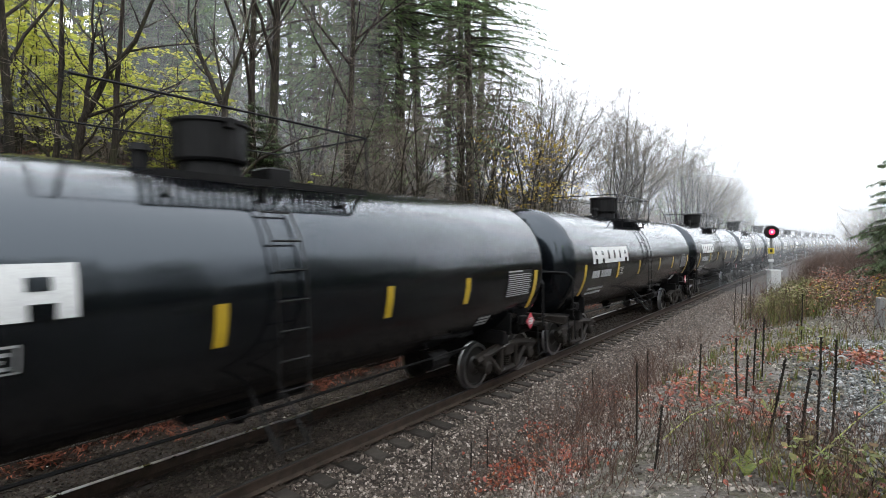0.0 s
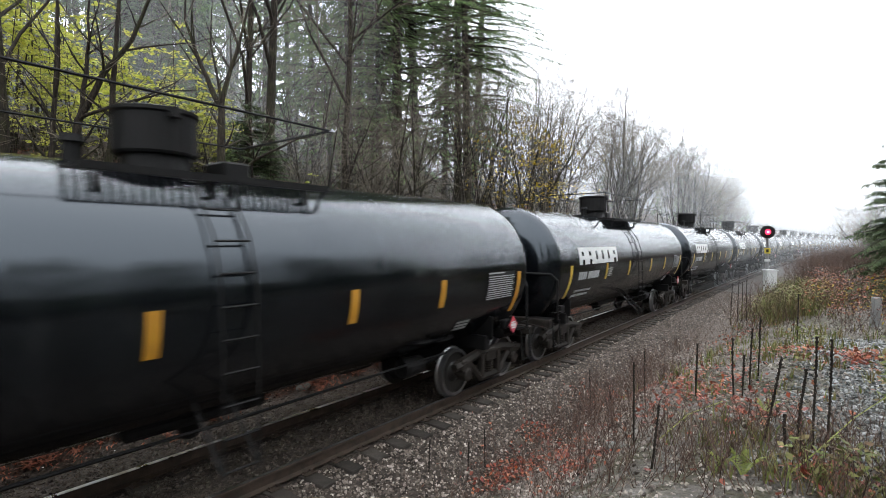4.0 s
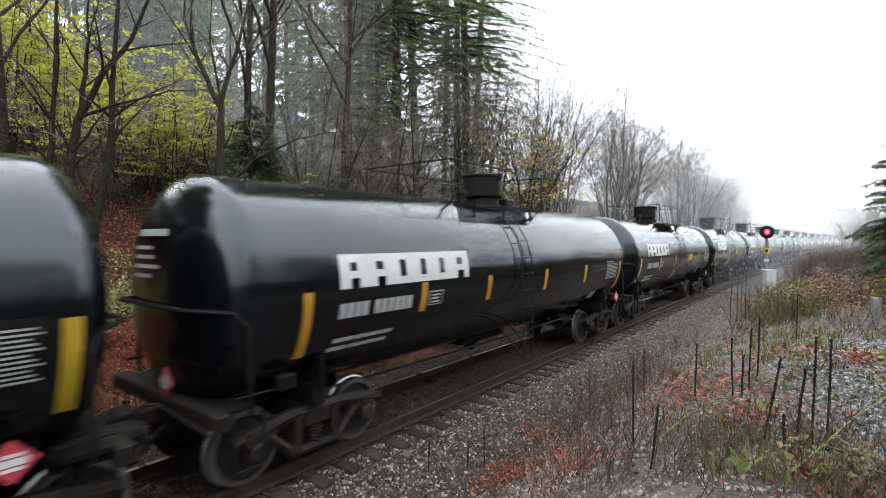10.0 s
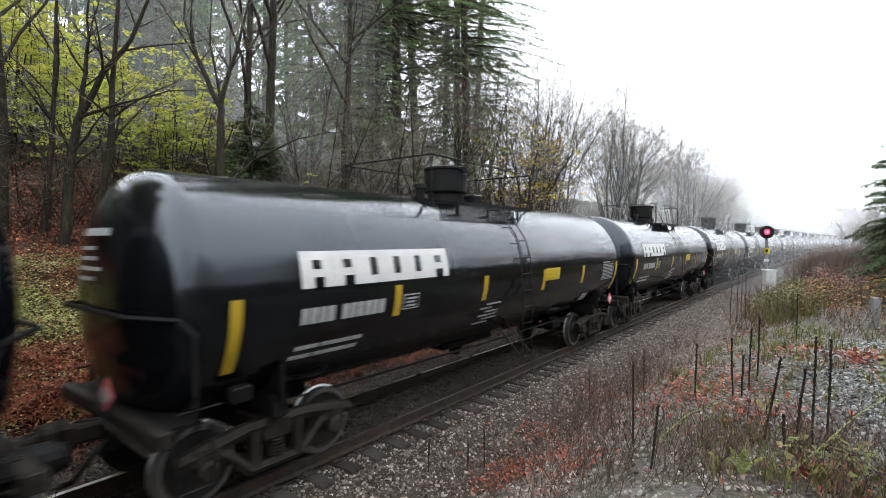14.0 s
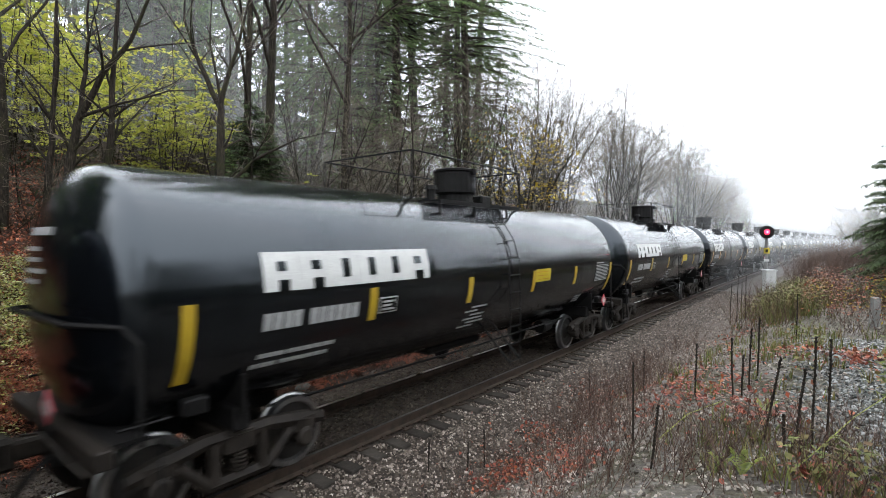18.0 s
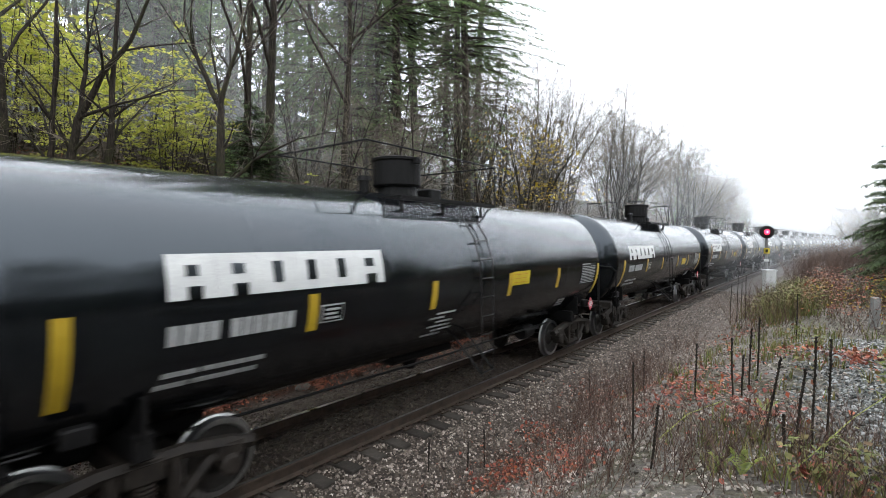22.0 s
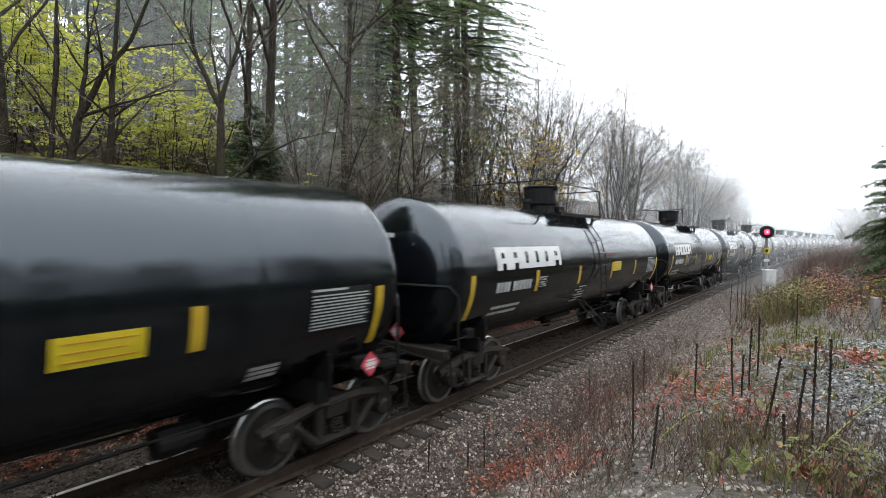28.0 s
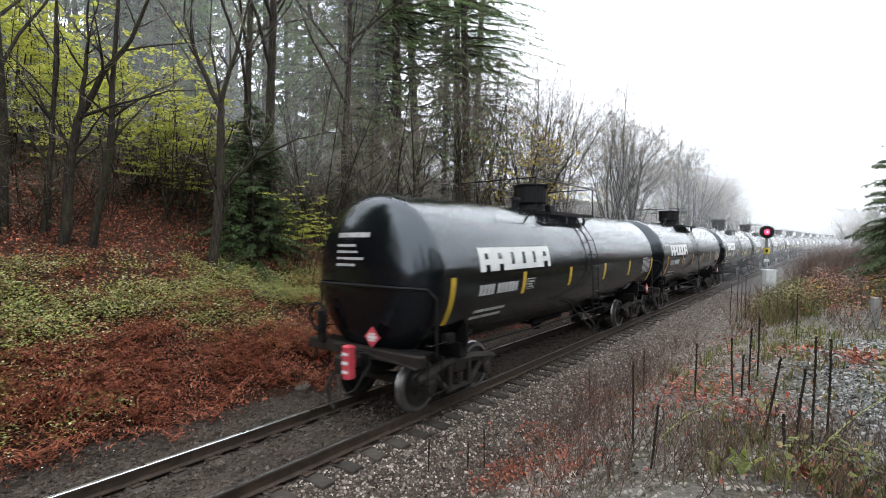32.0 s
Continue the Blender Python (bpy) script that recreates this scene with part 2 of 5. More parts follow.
def bark():
    """Wet brown bark with furrows and green moss in patches."""
    m, n, l, p = nodes_of("mossy_bark")
    t = n.new("ShaderNodeTexCoord")
    mp = n.new("ShaderNodeMapping")
    mp.inputs["Scale"].default_value = (9, 9, 1.6)
    l.new(t.outputs["Object"], mp.inputs["Vector"])
    furrow = n.new("ShaderNodeTexNoise")
    furrow.inputs["Scale"].default_value, furrow.inputs["Detail"].default_value, furrow.inputs["Roughness"].default_value = 3.0, 6, 0.7
    l.new(mp.outputs["Vector"], furrow.inputs["Vector"])
    col = ramp(n, l, furrow.outputs["Fac"], ((0.32, (0.007, 0.0055, 0.0045)), (0.52, (0.034, 0.026, 0.019)), (0.72, (0.1, 0.08, 0.06))))
    col = blend(n, l, ramp(n, l, noise_tex(n, l, 1.1, 5, 0.7), ((0.5, (0, 0, 0)), (0.68, (0.8, 0.8, 0.8)))), col, (0.05, 0.055, 0.018))
    col = blend(n, l, 1.0, col, (DIMMING, DIMMING, DIMMING), "MULTIPLY")
    l.new(col, p.inputs["Base Color"])
    p.inputs["Roughness"].default_value = 0.85
    p.inputs["Specular IOR Level"].default_value = 0.15
    l.new(bump(n, l, furrow.outputs["Fac"], 1.0, 0.03), p.inputs["Normal"])
    return m


M_BARK = bark()
M_TWIG = surface("bare_twigs", (0.12, 0.1, 0.08), (0.3, 0.26, 0.2), 0.85, 2, 40, vary=0.2)
M_NEEDLE = island("fir_needles", ((0.12, 0.18, 0.09), (0.204, 0.3, 0.12), (0.264, 0.396, 0.132), (0.156, 0.228, 0.108)), 0.6, 0.5)
M_YOUNG = island("young_fir_needles", ((0.04, 0.065, 0.03), (0.09, 0.13, 0.055), (0.14, 0.19, 0.08), (0.06, 0.09, 0.045)), 0.6, 0.35)
M_MAPLE = island("yellow_green_leaves", ((0.486, 0.567, 0.081), (0.81, 0.837, 0.162), (0.675, 0.675, 0.108), (0.9, 0.864, 0.216), (0.405, 0.486, 0.0945)), 0.5, 0.6)
M_GOLD = island("golden_leaves", ((0.45, 0.32, 0.02), (0.55, 0.42, 0.04), (0.4, 0.22, 0.02)), 0.5, 0.35)
M_LITTER = island("fallen_leaves", ((0.052, 0.0163, 0.012), (0.286, 0.0625, 0.0336), (0.468, 0.125, 0.06), (0.104, 0.035, 0.0216), (0.598, 0.237, 0.132), (0.065, 0.025, 0.0168), (0.39, 0.106, 0.054), (0.468, 0.25, 0.144)), 0.4, 0.15, 0.18)
M_STREWN = island("strewn_maple_leaves", ((0.09, 0.018, 0.012), (0.34, 0.07, 0.03), (0.2, 0.03, 0.02), (0.46, 0.13, 0.05), (0.13, 0.03, 0.018), (0.48, 0.2, 0.095)), 0.4, 0.15, 0.3)
M_FERN = island("rust_brambles", ((0.03, 0.01, 0.007), (0.4, 0.105, 0.055), (0.1, 0.028, 0.018), (0.56, 0.21, 0.115), (0.24, 0.06, 0.033)), 0.45, 0.25, 0.15)
M_IVY = island("bank_ivy", ((0.0805, 0.109, 0.023), (0.31, 0.345, 0.069), (0.46, 0.483, 0.127), (0.598, 0.575, 0.207), (0.23, 0.241, 0.0575), (0.782, 0.736, 0.517)), 0.32, 0.25, 0.35)
M_GRASS = island("verge_grass", ((0.078, 0.104, 0.0312), (0.208, 0.247, 0.0688), (0.26, 0.195, 0.0938), (0.13, 0.15, 0.0438), (0.156, 0.091, 0.05)), 0.6, 0.25)
M_DRY = island("dry_stems", ((0.035, 0.021, 0.016), (0.1, 0.06, 0.047), (0.22, 0.15, 0.115)), 0.8)
M_SPIKE = surface("dead_seed_stalk", (0.014, 0.011, 0.009), (0.05, 0.04, 0.032), 0.9, 9, 60, 0, 0.9)
M_CONCRETE = surface("pale_concrete", (0.2, 0.2, 0.195), (0.33, 0.33, 0.32), 0.8, 9, 70)
M_CABINET = surface("aluminium_cabinet", (0.6, 0.61, 0.6), (0.85, 0.86, 0.85), 0.5, 2, 50)
M_MAST = surface("signal_mast_paint", (0.2, 0.2, 0.2), (0.34, 0.34, 0.34), 0.5, 3, 50)
M_BLACK = surface("signal_black", (0.008, 0.008, 0.008), (0.02, 0.02, 0.02), 0.6, 3, 50)
M_LAMP = glow("red_signal_lamp", (1.0, 0.02, 0.06), 6.0)
M_LAMPCORE = glow("signal_lamp_core", (1.0, 0.6, 0.65), 4.0)


# ================= mesh helpers =================
def mesh_of(name, verts, faces, mats, smooth=False, index=None):
    me = bpy.data.meshes.new(name)
    me.from_pydata([tuple(v) for v in verts], [], [tuple(f) for f in faces])
    for m in (mats if isinstance(mats, (list, tuple)) else [mats]):
        me.materials.append(m)
    if index is not None:
        me.polygons.foreach_set("material_index", index)
    if smooth:
        me.polygons.foreach_set("use_smooth", [True] * len(me.polygons))
    return me


def part(name, data, material, parent, label="", at=None, smooth=False):
    """ONE mesh object under a thing or a part; data is a bmesh or a mesh."""
    if isinstance(data, bmesh.types.BMesh):
        me = bpy.data.meshes.new(name)
        if smooth:
            for f in data.faces:
                f.smooth = True
        data.to_mesh(me)
        data.free()
        me.materials.append(material)
    else:
        me = data
    ob = new(name, me)
    ob.parent = parent
    if at is not None:
        ob.matrix_basis = at
    if label:
        ob["label"] = label
    return ob


def box(bm, x0, x1, y0, y1, z0, z1, bevel=0.0, m=None):
    r = bmesh.ops.create_cube(bm, size=1)
    mat = Matrix.Translation(((x0 + x1) / 2, (y0 + y1) / 2, (z0 + z1) / 2)) @ Matrix.Diagonal((x1 - x0, y1 - y0, z1 - z0, 1))
    bmesh.ops.transform(bm, matrix=(m or Matrix()) @ mat, verts=r["verts"])
    if bevel:
        edges = list({e for v in r["verts"] for e in v.link_edges})
        bmesh.ops.bevel(bm, geom=edges, offset=bevel, segments=1, affect="EDGES", profile=0.5)
    return bm


def bx(*a, **k):
    return box(bmesh.new(), *a, **k)


def tube(bm, points, radius, sides=6, cap=True):
    """A round bar along a line; radius may be one number or one for each point."""
    pts = [Vector(p) for p in points]
    rs = radius if isinstance(radius, (list, tuple)) else [radius] * len(pts)
    rings, up = [], None
    for i, p in enumerate(pts):
        d = (pts[min(i + 1, len(pts) - 1)] - pts[max(i - 1, 0)]).normalized()
        if up is None:
            up = Vector((0, 0, 1)) if abs(d.z) < 0.9 else Vector((1, 0, 0))
        a = d.cross(up).normalized()
        up = a.cross(d).normalized()
        rings.append([bm.verts.new(p + (a * math.cos(2 * math.pi * k / sides) + up * math.sin(2 * math.pi * k / sides)) * rs[i]) for k in range(sides)])
    for r, s in zip(rings, rings[1:]):
        for k in range(sides):
            bm.faces.new((r[k], r[(k + 1) % sides], s[(k + 1) % sides], s[k]))
    if cap:
        bm.faces.new(rings[0][::-1])
        bm.faces.new(rings[-1])
    return bm


def tb(*a, **k):
    return tube(bmesh.new(), *a, **k)


def lathe(bm, axis, profile, sides=32, centre=(0, 0, 0)):
    """profile: (place along the axis, radius)."""
    c = Vector(centre)
    frames = {"x": ((1, 0, 0), (0, 1, 0), (0, 0, 1)), "y": ((0, 1, 0), (0, 0, 1), (1, 0, 0)), "z": ((0, 0, 1), (1, 0, 0), (0, 1, 0))}
    d, a, b = [Vector(v) for v in frames[axis]]
    rings = []
    for s, r in profile:
        if r < 1e-5:
            rings.append([bm.verts.new(c + d * s)])
        else:
            rings.append([bm.verts.new(c + d * s + (a * math.cos(2 * math.pi * k / sides) + b * math.sin(2 * math.pi * k / sides)) * r) for k in range(sides)])
    for r, s in zip(rings, rings[1:]):
        for k in range(sides):
            j = (k + 1) % sides
            if len(r) == 1 and len(s) > 1:
                bm.faces.new((r[0], s[j], s[k]))
            elif len(s) == 1 and len(r) > 1:
                bm.faces.new((r[k], r[j], s[0]))
            elif len(r) > 1:
                bm.faces.new((r[k], r[j], s[j], s[k]))
    return bm


def lt(*a, **k):
    return lathe(bmesh.new(), *a, **k)


class Heap:
    """Many small pieces gathered into one mesh."""

    def __init__(self):
        self.v, self.f, self.n = [], [], 0

    def add(self, verts, faces):
        self.v.append(np.asarray(verts, float))
        self.f.extend([tuple(i + self.n for i in f) for f in faces])
        self.n += len(verts)

    def mesh(self, name, material, smooth=False):
        v = np.concatenate(self.v) if self.v else np.zeros((0, 3))
        return mesh_of(name, v.tolist(), self.f, material, smooth)


# ================= ground =================
def build_ground():
    us = np.concatenate([np.array([-400, -250, -160, -110, -80]), np.arange(-60, -14, 2.0), np.arange(-14, -4, 0.4), np.arange(-4, 4, 0.125),
                         np.arange(4, 14, 0.3), np.arange(14, 60, 2.5), np.array([60, 85, 120, 180, 260, 400])])
    ys = np.concatenate([np.array([-600, -300, -150, -80]), np.arange(-50, -10, 2.0), np.arange(-10, 2, 0.6), np.arange(2, 24, 0.2),
                         np.arange(24, 60, 0.6), np.arange(60, 200, 4.0), np.array([200, 230, 270, 330, 420, 550, 800])])
    verts, offs = [], []
    for y in ys:
        cx = xc(float(y))
        for u in us:
            verts.append((cx + u, y, lie(float(u), float(y)) + relief(float(u), float(y))))
            offs.append(u)
    w = len(us)
    faces = [(j * w + i, j * w + i + 1, (j + 1) * w + i + 1, (j + 1) * w + i) for j in range(len(ys) - 1) for i in range(w - 1)]
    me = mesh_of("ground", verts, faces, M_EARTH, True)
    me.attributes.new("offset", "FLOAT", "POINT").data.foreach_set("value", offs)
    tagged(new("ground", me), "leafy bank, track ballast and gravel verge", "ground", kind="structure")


build_ground()


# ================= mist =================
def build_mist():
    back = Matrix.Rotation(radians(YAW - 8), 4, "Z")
    # flat upright sheets stand in for the haze, mostly denser the farther off
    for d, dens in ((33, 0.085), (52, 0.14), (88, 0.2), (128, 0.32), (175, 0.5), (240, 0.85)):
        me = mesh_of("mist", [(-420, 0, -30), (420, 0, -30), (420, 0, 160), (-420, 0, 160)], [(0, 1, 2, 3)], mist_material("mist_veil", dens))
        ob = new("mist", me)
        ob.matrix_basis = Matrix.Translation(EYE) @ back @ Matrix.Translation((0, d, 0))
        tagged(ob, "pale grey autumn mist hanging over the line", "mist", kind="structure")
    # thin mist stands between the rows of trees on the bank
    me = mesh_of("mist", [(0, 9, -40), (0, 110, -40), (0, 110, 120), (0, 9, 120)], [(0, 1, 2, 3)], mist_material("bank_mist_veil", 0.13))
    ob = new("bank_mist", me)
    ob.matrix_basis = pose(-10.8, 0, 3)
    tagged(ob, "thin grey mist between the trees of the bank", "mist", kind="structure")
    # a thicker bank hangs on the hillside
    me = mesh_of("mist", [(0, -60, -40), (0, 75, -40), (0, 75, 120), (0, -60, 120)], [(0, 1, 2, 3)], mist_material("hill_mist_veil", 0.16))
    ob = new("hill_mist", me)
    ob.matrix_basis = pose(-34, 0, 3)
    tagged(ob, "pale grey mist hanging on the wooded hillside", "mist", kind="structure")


build_mist()


# ================= track =================
def along(s, u=0.0, z=0.0):
    """A pose at s metres along the track, u metres off its centre."""
    a = math.atan2(s, RADIUS) if s > 0 else 0.0
    return Matrix.Translation((xc(s), s, 0)) @ Matrix.Rotation(-a, 4, "Z") @ Matrix.Translation((u, 0, z))


def build_track():
    track = tagged(new("railway_track"), "single railway track on timber ties in dark ballast", "railway track", kind="structure")
    sec = ((-0.07, -0.18), (0.07, -0.18), (0.07, -0.168), (0.012, -0.145), (0.012, -0.045), (0.036, -0.036), (0.036, -0.006),
           (0.028, 0.0), (-0.028, 0.0), (-0.036, -0.006), (-0.036, -0.036), (-0.012, -0.045), (-0.012, -0.145), (-0.07, -0.168))
    ys = list(np.arange(-120, 60, 4.0)) + list(np.arange(60, 700, 10.0))
    for side in (-1, 1):
        verts, faces, idx, k = [], [], [], len(sec)
        for s in ys:
            m = along(float(s), side * 0.7525)
            verts += [m @ Vector((x, 0, z)) for x, z in sec]
        for j in range(len(ys) - 1):
            for i in range(k):
                faces.append((j * k + i, j * k + (i + 1) % k, (j + 1) * k + (i + 1) % k, (j + 1) * k + i))
                idx.append(1 if i in ((7,) if side > 0 else (6, 7, 8)) else 0)
        part("rail", mesh_of("rail", verts, faces, [M_RUST, M_HEAD if side < 0 else M_DULLHEAD], False, idx), None, track, "rusty steel rail with a polished head")
    tie = mesh_from(bx(-1.3, 1.3, -0.115, 0.115, -0.18, 0, 0.012), "tie", M_TIE)
    plate = mesh_from(tie_plate(), "tie_plate", M_RUST)
    rng = random.Random(5)
    for i in range(130):
        s = -6 + i * 0.51 + rng.uniform(-0.012, 0.012)
        m = along(s) @ pose(rng.uniform(-0.05, 0.05), 0, -0.196 + rng.uniform(-0.008, 0.006), rng.uniform(-1, 1), 0, rng.uniform(-1.2, 1.2))
        part("tie", tie, None, track, at=m)
        if s < 24:
            for side in (-1, 1):
                part("tie_plate", plate, None, track, at=along(s, side * 0.7525, -0.19))
    heap = Heap()
    for i in range(420):
        m = along(60.4 + i * 0.51)
        heap.add([m @ Vector((x, y, z)) for z in (-0.4, -0.19) for x, y in ((-1.3, -0.11), (1.3, -0.11), (1.3, 0.11), (-1.3, 0.11))],
                 [(4, 5, 6, 7), (0, 1, 5, 4), (1, 2, 6, 5), (2, 3, 7, 6), (3, 0, 4, 7)])
    tagged(part("far_ties", heap.mesh("far_ties", M_TIE), None, track), kind="stuff")


def mesh_from(bm, name, material, smooth=False):
    me = bpy.data.meshes.new(name)
    if smooth:
        for f in bm.faces:
            f.smooth = True
    bm.to_mesh(me)
    bm.free()
    me.materials.append(material)
    return me


def tie_plate():
    bm = bmesh.new()
    box(bm, -0.18, 0.18, -0.09, 0.09, 0, 0.02, 0.004)
    for x in (-0.1, 0.1):
        for y in (-0.05, 0.05):
            box(bm, x - 0.02, x + 0.02, y - 0.02, y + 0.02, 0.02, 0.045)
    return bm


build_track()


# ================= tank car =================
R, ZC = 1.5, 2.36            # tank radius and centre height
Y0, Y1 = 0.95, PITCH - 0.95  # head seams, from the rear coupling face
MARK = 2.05               # where the owner's mark begins
A1 = PITCH - 0.95         # where the markings end
DISH = 0.55
YM = PITCH / 2


def on_tank(y, z, lift=0.006, side=1):
    """A point on the tank's side at the height z."""
    q = math.sqrt(max(0.0, R * R - (z - ZC) ** 2))
    k = (R + lift) / R
    return Vector((side * q * k, y, ZC + (z - ZC) * k))


def wrap(y0, y1, z0, z1, lift=0.006, side=1, steps=6, flare=0.0):
    """A thin sheet bent round the tank's side, 4 mm thick."""
    bm = bmesh.new()
    a0, a1 = math.asin((z0 - ZC) / R), math.asin((z1 - ZC) / R)
    rows = []
    for i in range(steps + 1):
        a = a0 + (a1 - a0) * i / steps
        row = []
        for y in (y0, y1):
            for r in (R + lift - 0.004, R + lift):
                row.append(bm.verts.new((side * r * math.cos(a), y, ZC + r * math.sin(a))))
        rows.append(row)
    for p, q in zip(rows, rows[1:]):
        for i, j in ((1, 3), (3, 2), (2, 0), (0, 1)):
            bm.faces.new((p[i], p[j], q[j], q[i]))
    for r in (rows[0], rows[-1]):
        bm.faces.new((r[0], r[1], r[3], r[2]))
    bmesh.ops.recalc_face_normals(bm, faces=bm.faces)
    return bm


def head_bar(x0, x1, z0, z1):
    """A thin bar lying on the dished rear head."""
    bm = bmesh.new()
    rows = []
    for i in range(9):
        x = x0 + (x1 - x0) * i / 8
        col = []
        for z in (z0, z1):
            r = math.hypot(x, z - ZC)
            y = Y0 - DISH * math.cos(math.asin(min(1.0, (r / R) ** 1.176)))
            col += [bm.verts.new((x, y - 0.012, z)), bm.verts.new((x, y - 0.006, z))]
        rows.append(col)
    for p, q in zip(rows, rows[1:]):
        for i, j in ((0, 2), (2, 3), (3, 1), (1, 0)):
            bm.faces.new((p[i], p[j], q[j], q[i]))
    for r in (rows[0], rows[-1]):
        bm.faces.new((r[0], r[1], r[3], r[2]))
    bmesh.ops.recalc_face_normals(bm, faces=bm.faces)
    return bm


def wheel_profile():
    return ((-0.07, 0.0), (-0.09, 0.1), (-0.075, 0.13), (-0.035, 0.2), (-0.03, 0.36), (-0.065, 0.39), (-0.067, 0.49), (-0.045, 0.485),
            (-0.03, 0.459), (0.067, 0.452), (0.067, 0.39), (0.015, 0.37), (0.01, 0.2), (0.06, 0.13), (0.085, 0.1), (0.085, 0.0))


@lru_cache(None)
def wheel_mesh():
    """A wheel with a bright tread and flange."""
    me = mesh_from(lt("x", wheel_profile(), 32), "wheel", M_WHEEL)
    me.materials.append(M_TREAD)
    me.polygons.foreach_set("material_index", [1 if 6 <= i // 32 <= 9 else 0 for i in range(len(me.polygons))])
    return me


def side_frame():
    bm = bmesh.new()
    # cast frame: top and bottom chords, pedestals, columns
    tube(bm, [(0, -1.2, 0.62), (0, -0.89, 0.68), (0, -0.4, 0.76), (0, 0.4, 0.76), (0, 0.89, 0.68), (0, 1.2, 0.62)], [0.08, 0.1, 0.085, 0.085, 0.1, 0.08], 6)
    tube(bm, [(0, -0.72, 0.6), (0, -0.35, 0.26), (0, 0.35, 0.26), (0, 0.72, 0.6)], 0.075, 6)
    for y in (-0.3, 0.3):
        box(bm, -0.07, 0.07, y - 0.06, y + 0.06, 0.25, 0.78, 0.015)
    for y in (-0.889, 0.889):
        box(bm, -0.09, 0.09, y - 0.17, y + 0.17, 0.52, 0.74, 0.03)
        lathe(bm, "x", ((-0.1, 0.0), (-0.1, 0.13), (0.1, 0.13), (0.13, 0.09), (0.13, 0.0)), 12, (0, y, 0.457))
    return bm


def spring():
    """A coil spring as one ridged body."""
    prof = [(0.33, 0.0)]
    for k in range(6):
        z = 0.34 + k * 0.045
        prof += [(z, 0.075), (z + 0.008, 0.11), (z + 0.026, 0.11), (z + 0.034, 0.075)]
    return lt("z", prof + [(0.61, 0.0)], 12)


# places of the upright strips from the owner's mark, and of the warning panel, by make of car
STRIPS = {"long": (-0.83, 1.7, 4.1, 6.55, 8.83, 11.42), "short": (-0.5, 2.05, 4.15, 6.65, 8.6, 11.15),
          "plain": (-0.5, 1.71, 3.64, 6.04, 8.41, 11.16), "high": (-0.28, 2.26, 4.39, 6.92, 8.8, 11.07)}
PANELS = {"long": 6.98, "short": 7.77, "plain": 7.5, "high": 8.01}


def build_car(strip, panel, rail_kind, central, make):
    car = tagged(new("tank_car"), "black rail tank car with white markings on its side", "tank car", "tank cars of the train")
    # tank with dished heads and weld seams
    prof = []
    for i in range(25):
        a = math.pi / 2 * i / 24
        prof.append((Y0 - DISH * math.cos(a), R * math.sin(a) ** 0.85))
    mid = []
    for k in range(1, 6):
        y = Y0 + (Y1 - Y0) * k / 6
        mid += [(y - 0.06, R), (y - 0.02, R), (y, R + 0.004), (y + 0.02, R), (y + 0.06, R)]
    prof = [(p, q) for p, q in prof] + [(Y0 + 0.03, R), (Y0 + 0.1, R)] + mid
    prof = prof + [(PITCH - p, q) for p, q in prof[25::-1]]
    prof[0] = (prof[0][0], 0.0)
    prof[-1] = (prof[-1][0], 0.0)
    part("tank", lt("y", prof, 56, (0, 0, ZC)), M_TANK, car, "glossy black cylindrical tank with dished heads", smooth=True)
    # reflective strips
    places = [MARK + d for d in STRIPS[make]]
    for k, y in enumerate(places):
        z0, z1 = ((1.82, 2.7) if make == "high" else (1.54, 2.37)) if k in (0, 5) else (1.89, 2.35)
        part("reflector_strip", wrap(y - 0.07, y + 0.07, z0, z1), strip, car, "upright reflective strip")
    # owner's mark as six plain white blocks, with dark slots
    yy, zm = MARK, 2.42 if make == "long" else 2.37
    for k, w in enumerate((0.485, 0.5, 0.47, 0.47, 0.47, 0.525)):
        b = part("mark_block", wrap(yy, yy + w - 0.003, zm, zm + 0.45), M_WHITE, car, "plain white block of the owner's mark")
        if k in (0, 1, 5):
            part("slot", wrap(yy + 0.18, yy + w - 0.18, zm + 0.23, zm + 0.34, 0.011), M_TANK, b)
            part("slot", wrap(yy + 0.19, yy + w - 0.15, zm, zm + 0.13, 0.011), M_TANK, b)
        else:
            part("slot", wrap(yy + 0.165, yy + w - 0.175, zm + 0.11, zm + 0.35, 0.011), M_TANK, b)
        yy += w
    # unreadable stencils as bars
    y = MARK
    for w in (0.115, 0.115, 0.115, 0.115, 0, 0.115, 0.115, 0.115, 0.115, 0.115, 0.115):
        if w:
            part("stencil_bar", wrap(y, y + w, 1.98, 2.18), M_STENCIL, car, "worn grey stencilled bar")
        y += w + 0.02 if w else 0.1
    for z0, y0, y1 in ((1.65, 0.0, 0.36), (1.65, 0.4, 1.12), (1.53, -0.05, 0.28), (1.53, 0.32, 1.05)):
        part("stencil_bar", wrap(MARK + y0, MARK + y1, z0, z0 + 0.055), M_STENCIL, car, "worn grey stencilled bar")
    ys = places[1] + 0.12
    sq = part("test_stencil", wrap(ys, ys + 0.36, 1.97, 2.2), M_STENCIL, car, "small grey square stencil")
    part("inner_field", wrap(ys + 0.02, ys + 0.34, 1.99, 2.18, 0.011), M_TANK, sq)
    for k in range(3):
        part("stencil_line", wrap(ys + 0.06, ys + 0.29 - 0.04 * (k % 2), 2.01 + 0.055 * k, 2.04 + 0.055 * k, 0.014), M_STENCIL, sq)
    if panel and make == "long":
        for k in range(6):
            y0 = places[2] + (0.0, 0.2, 0.05, 0.22, 0.0, 0.18)[k]
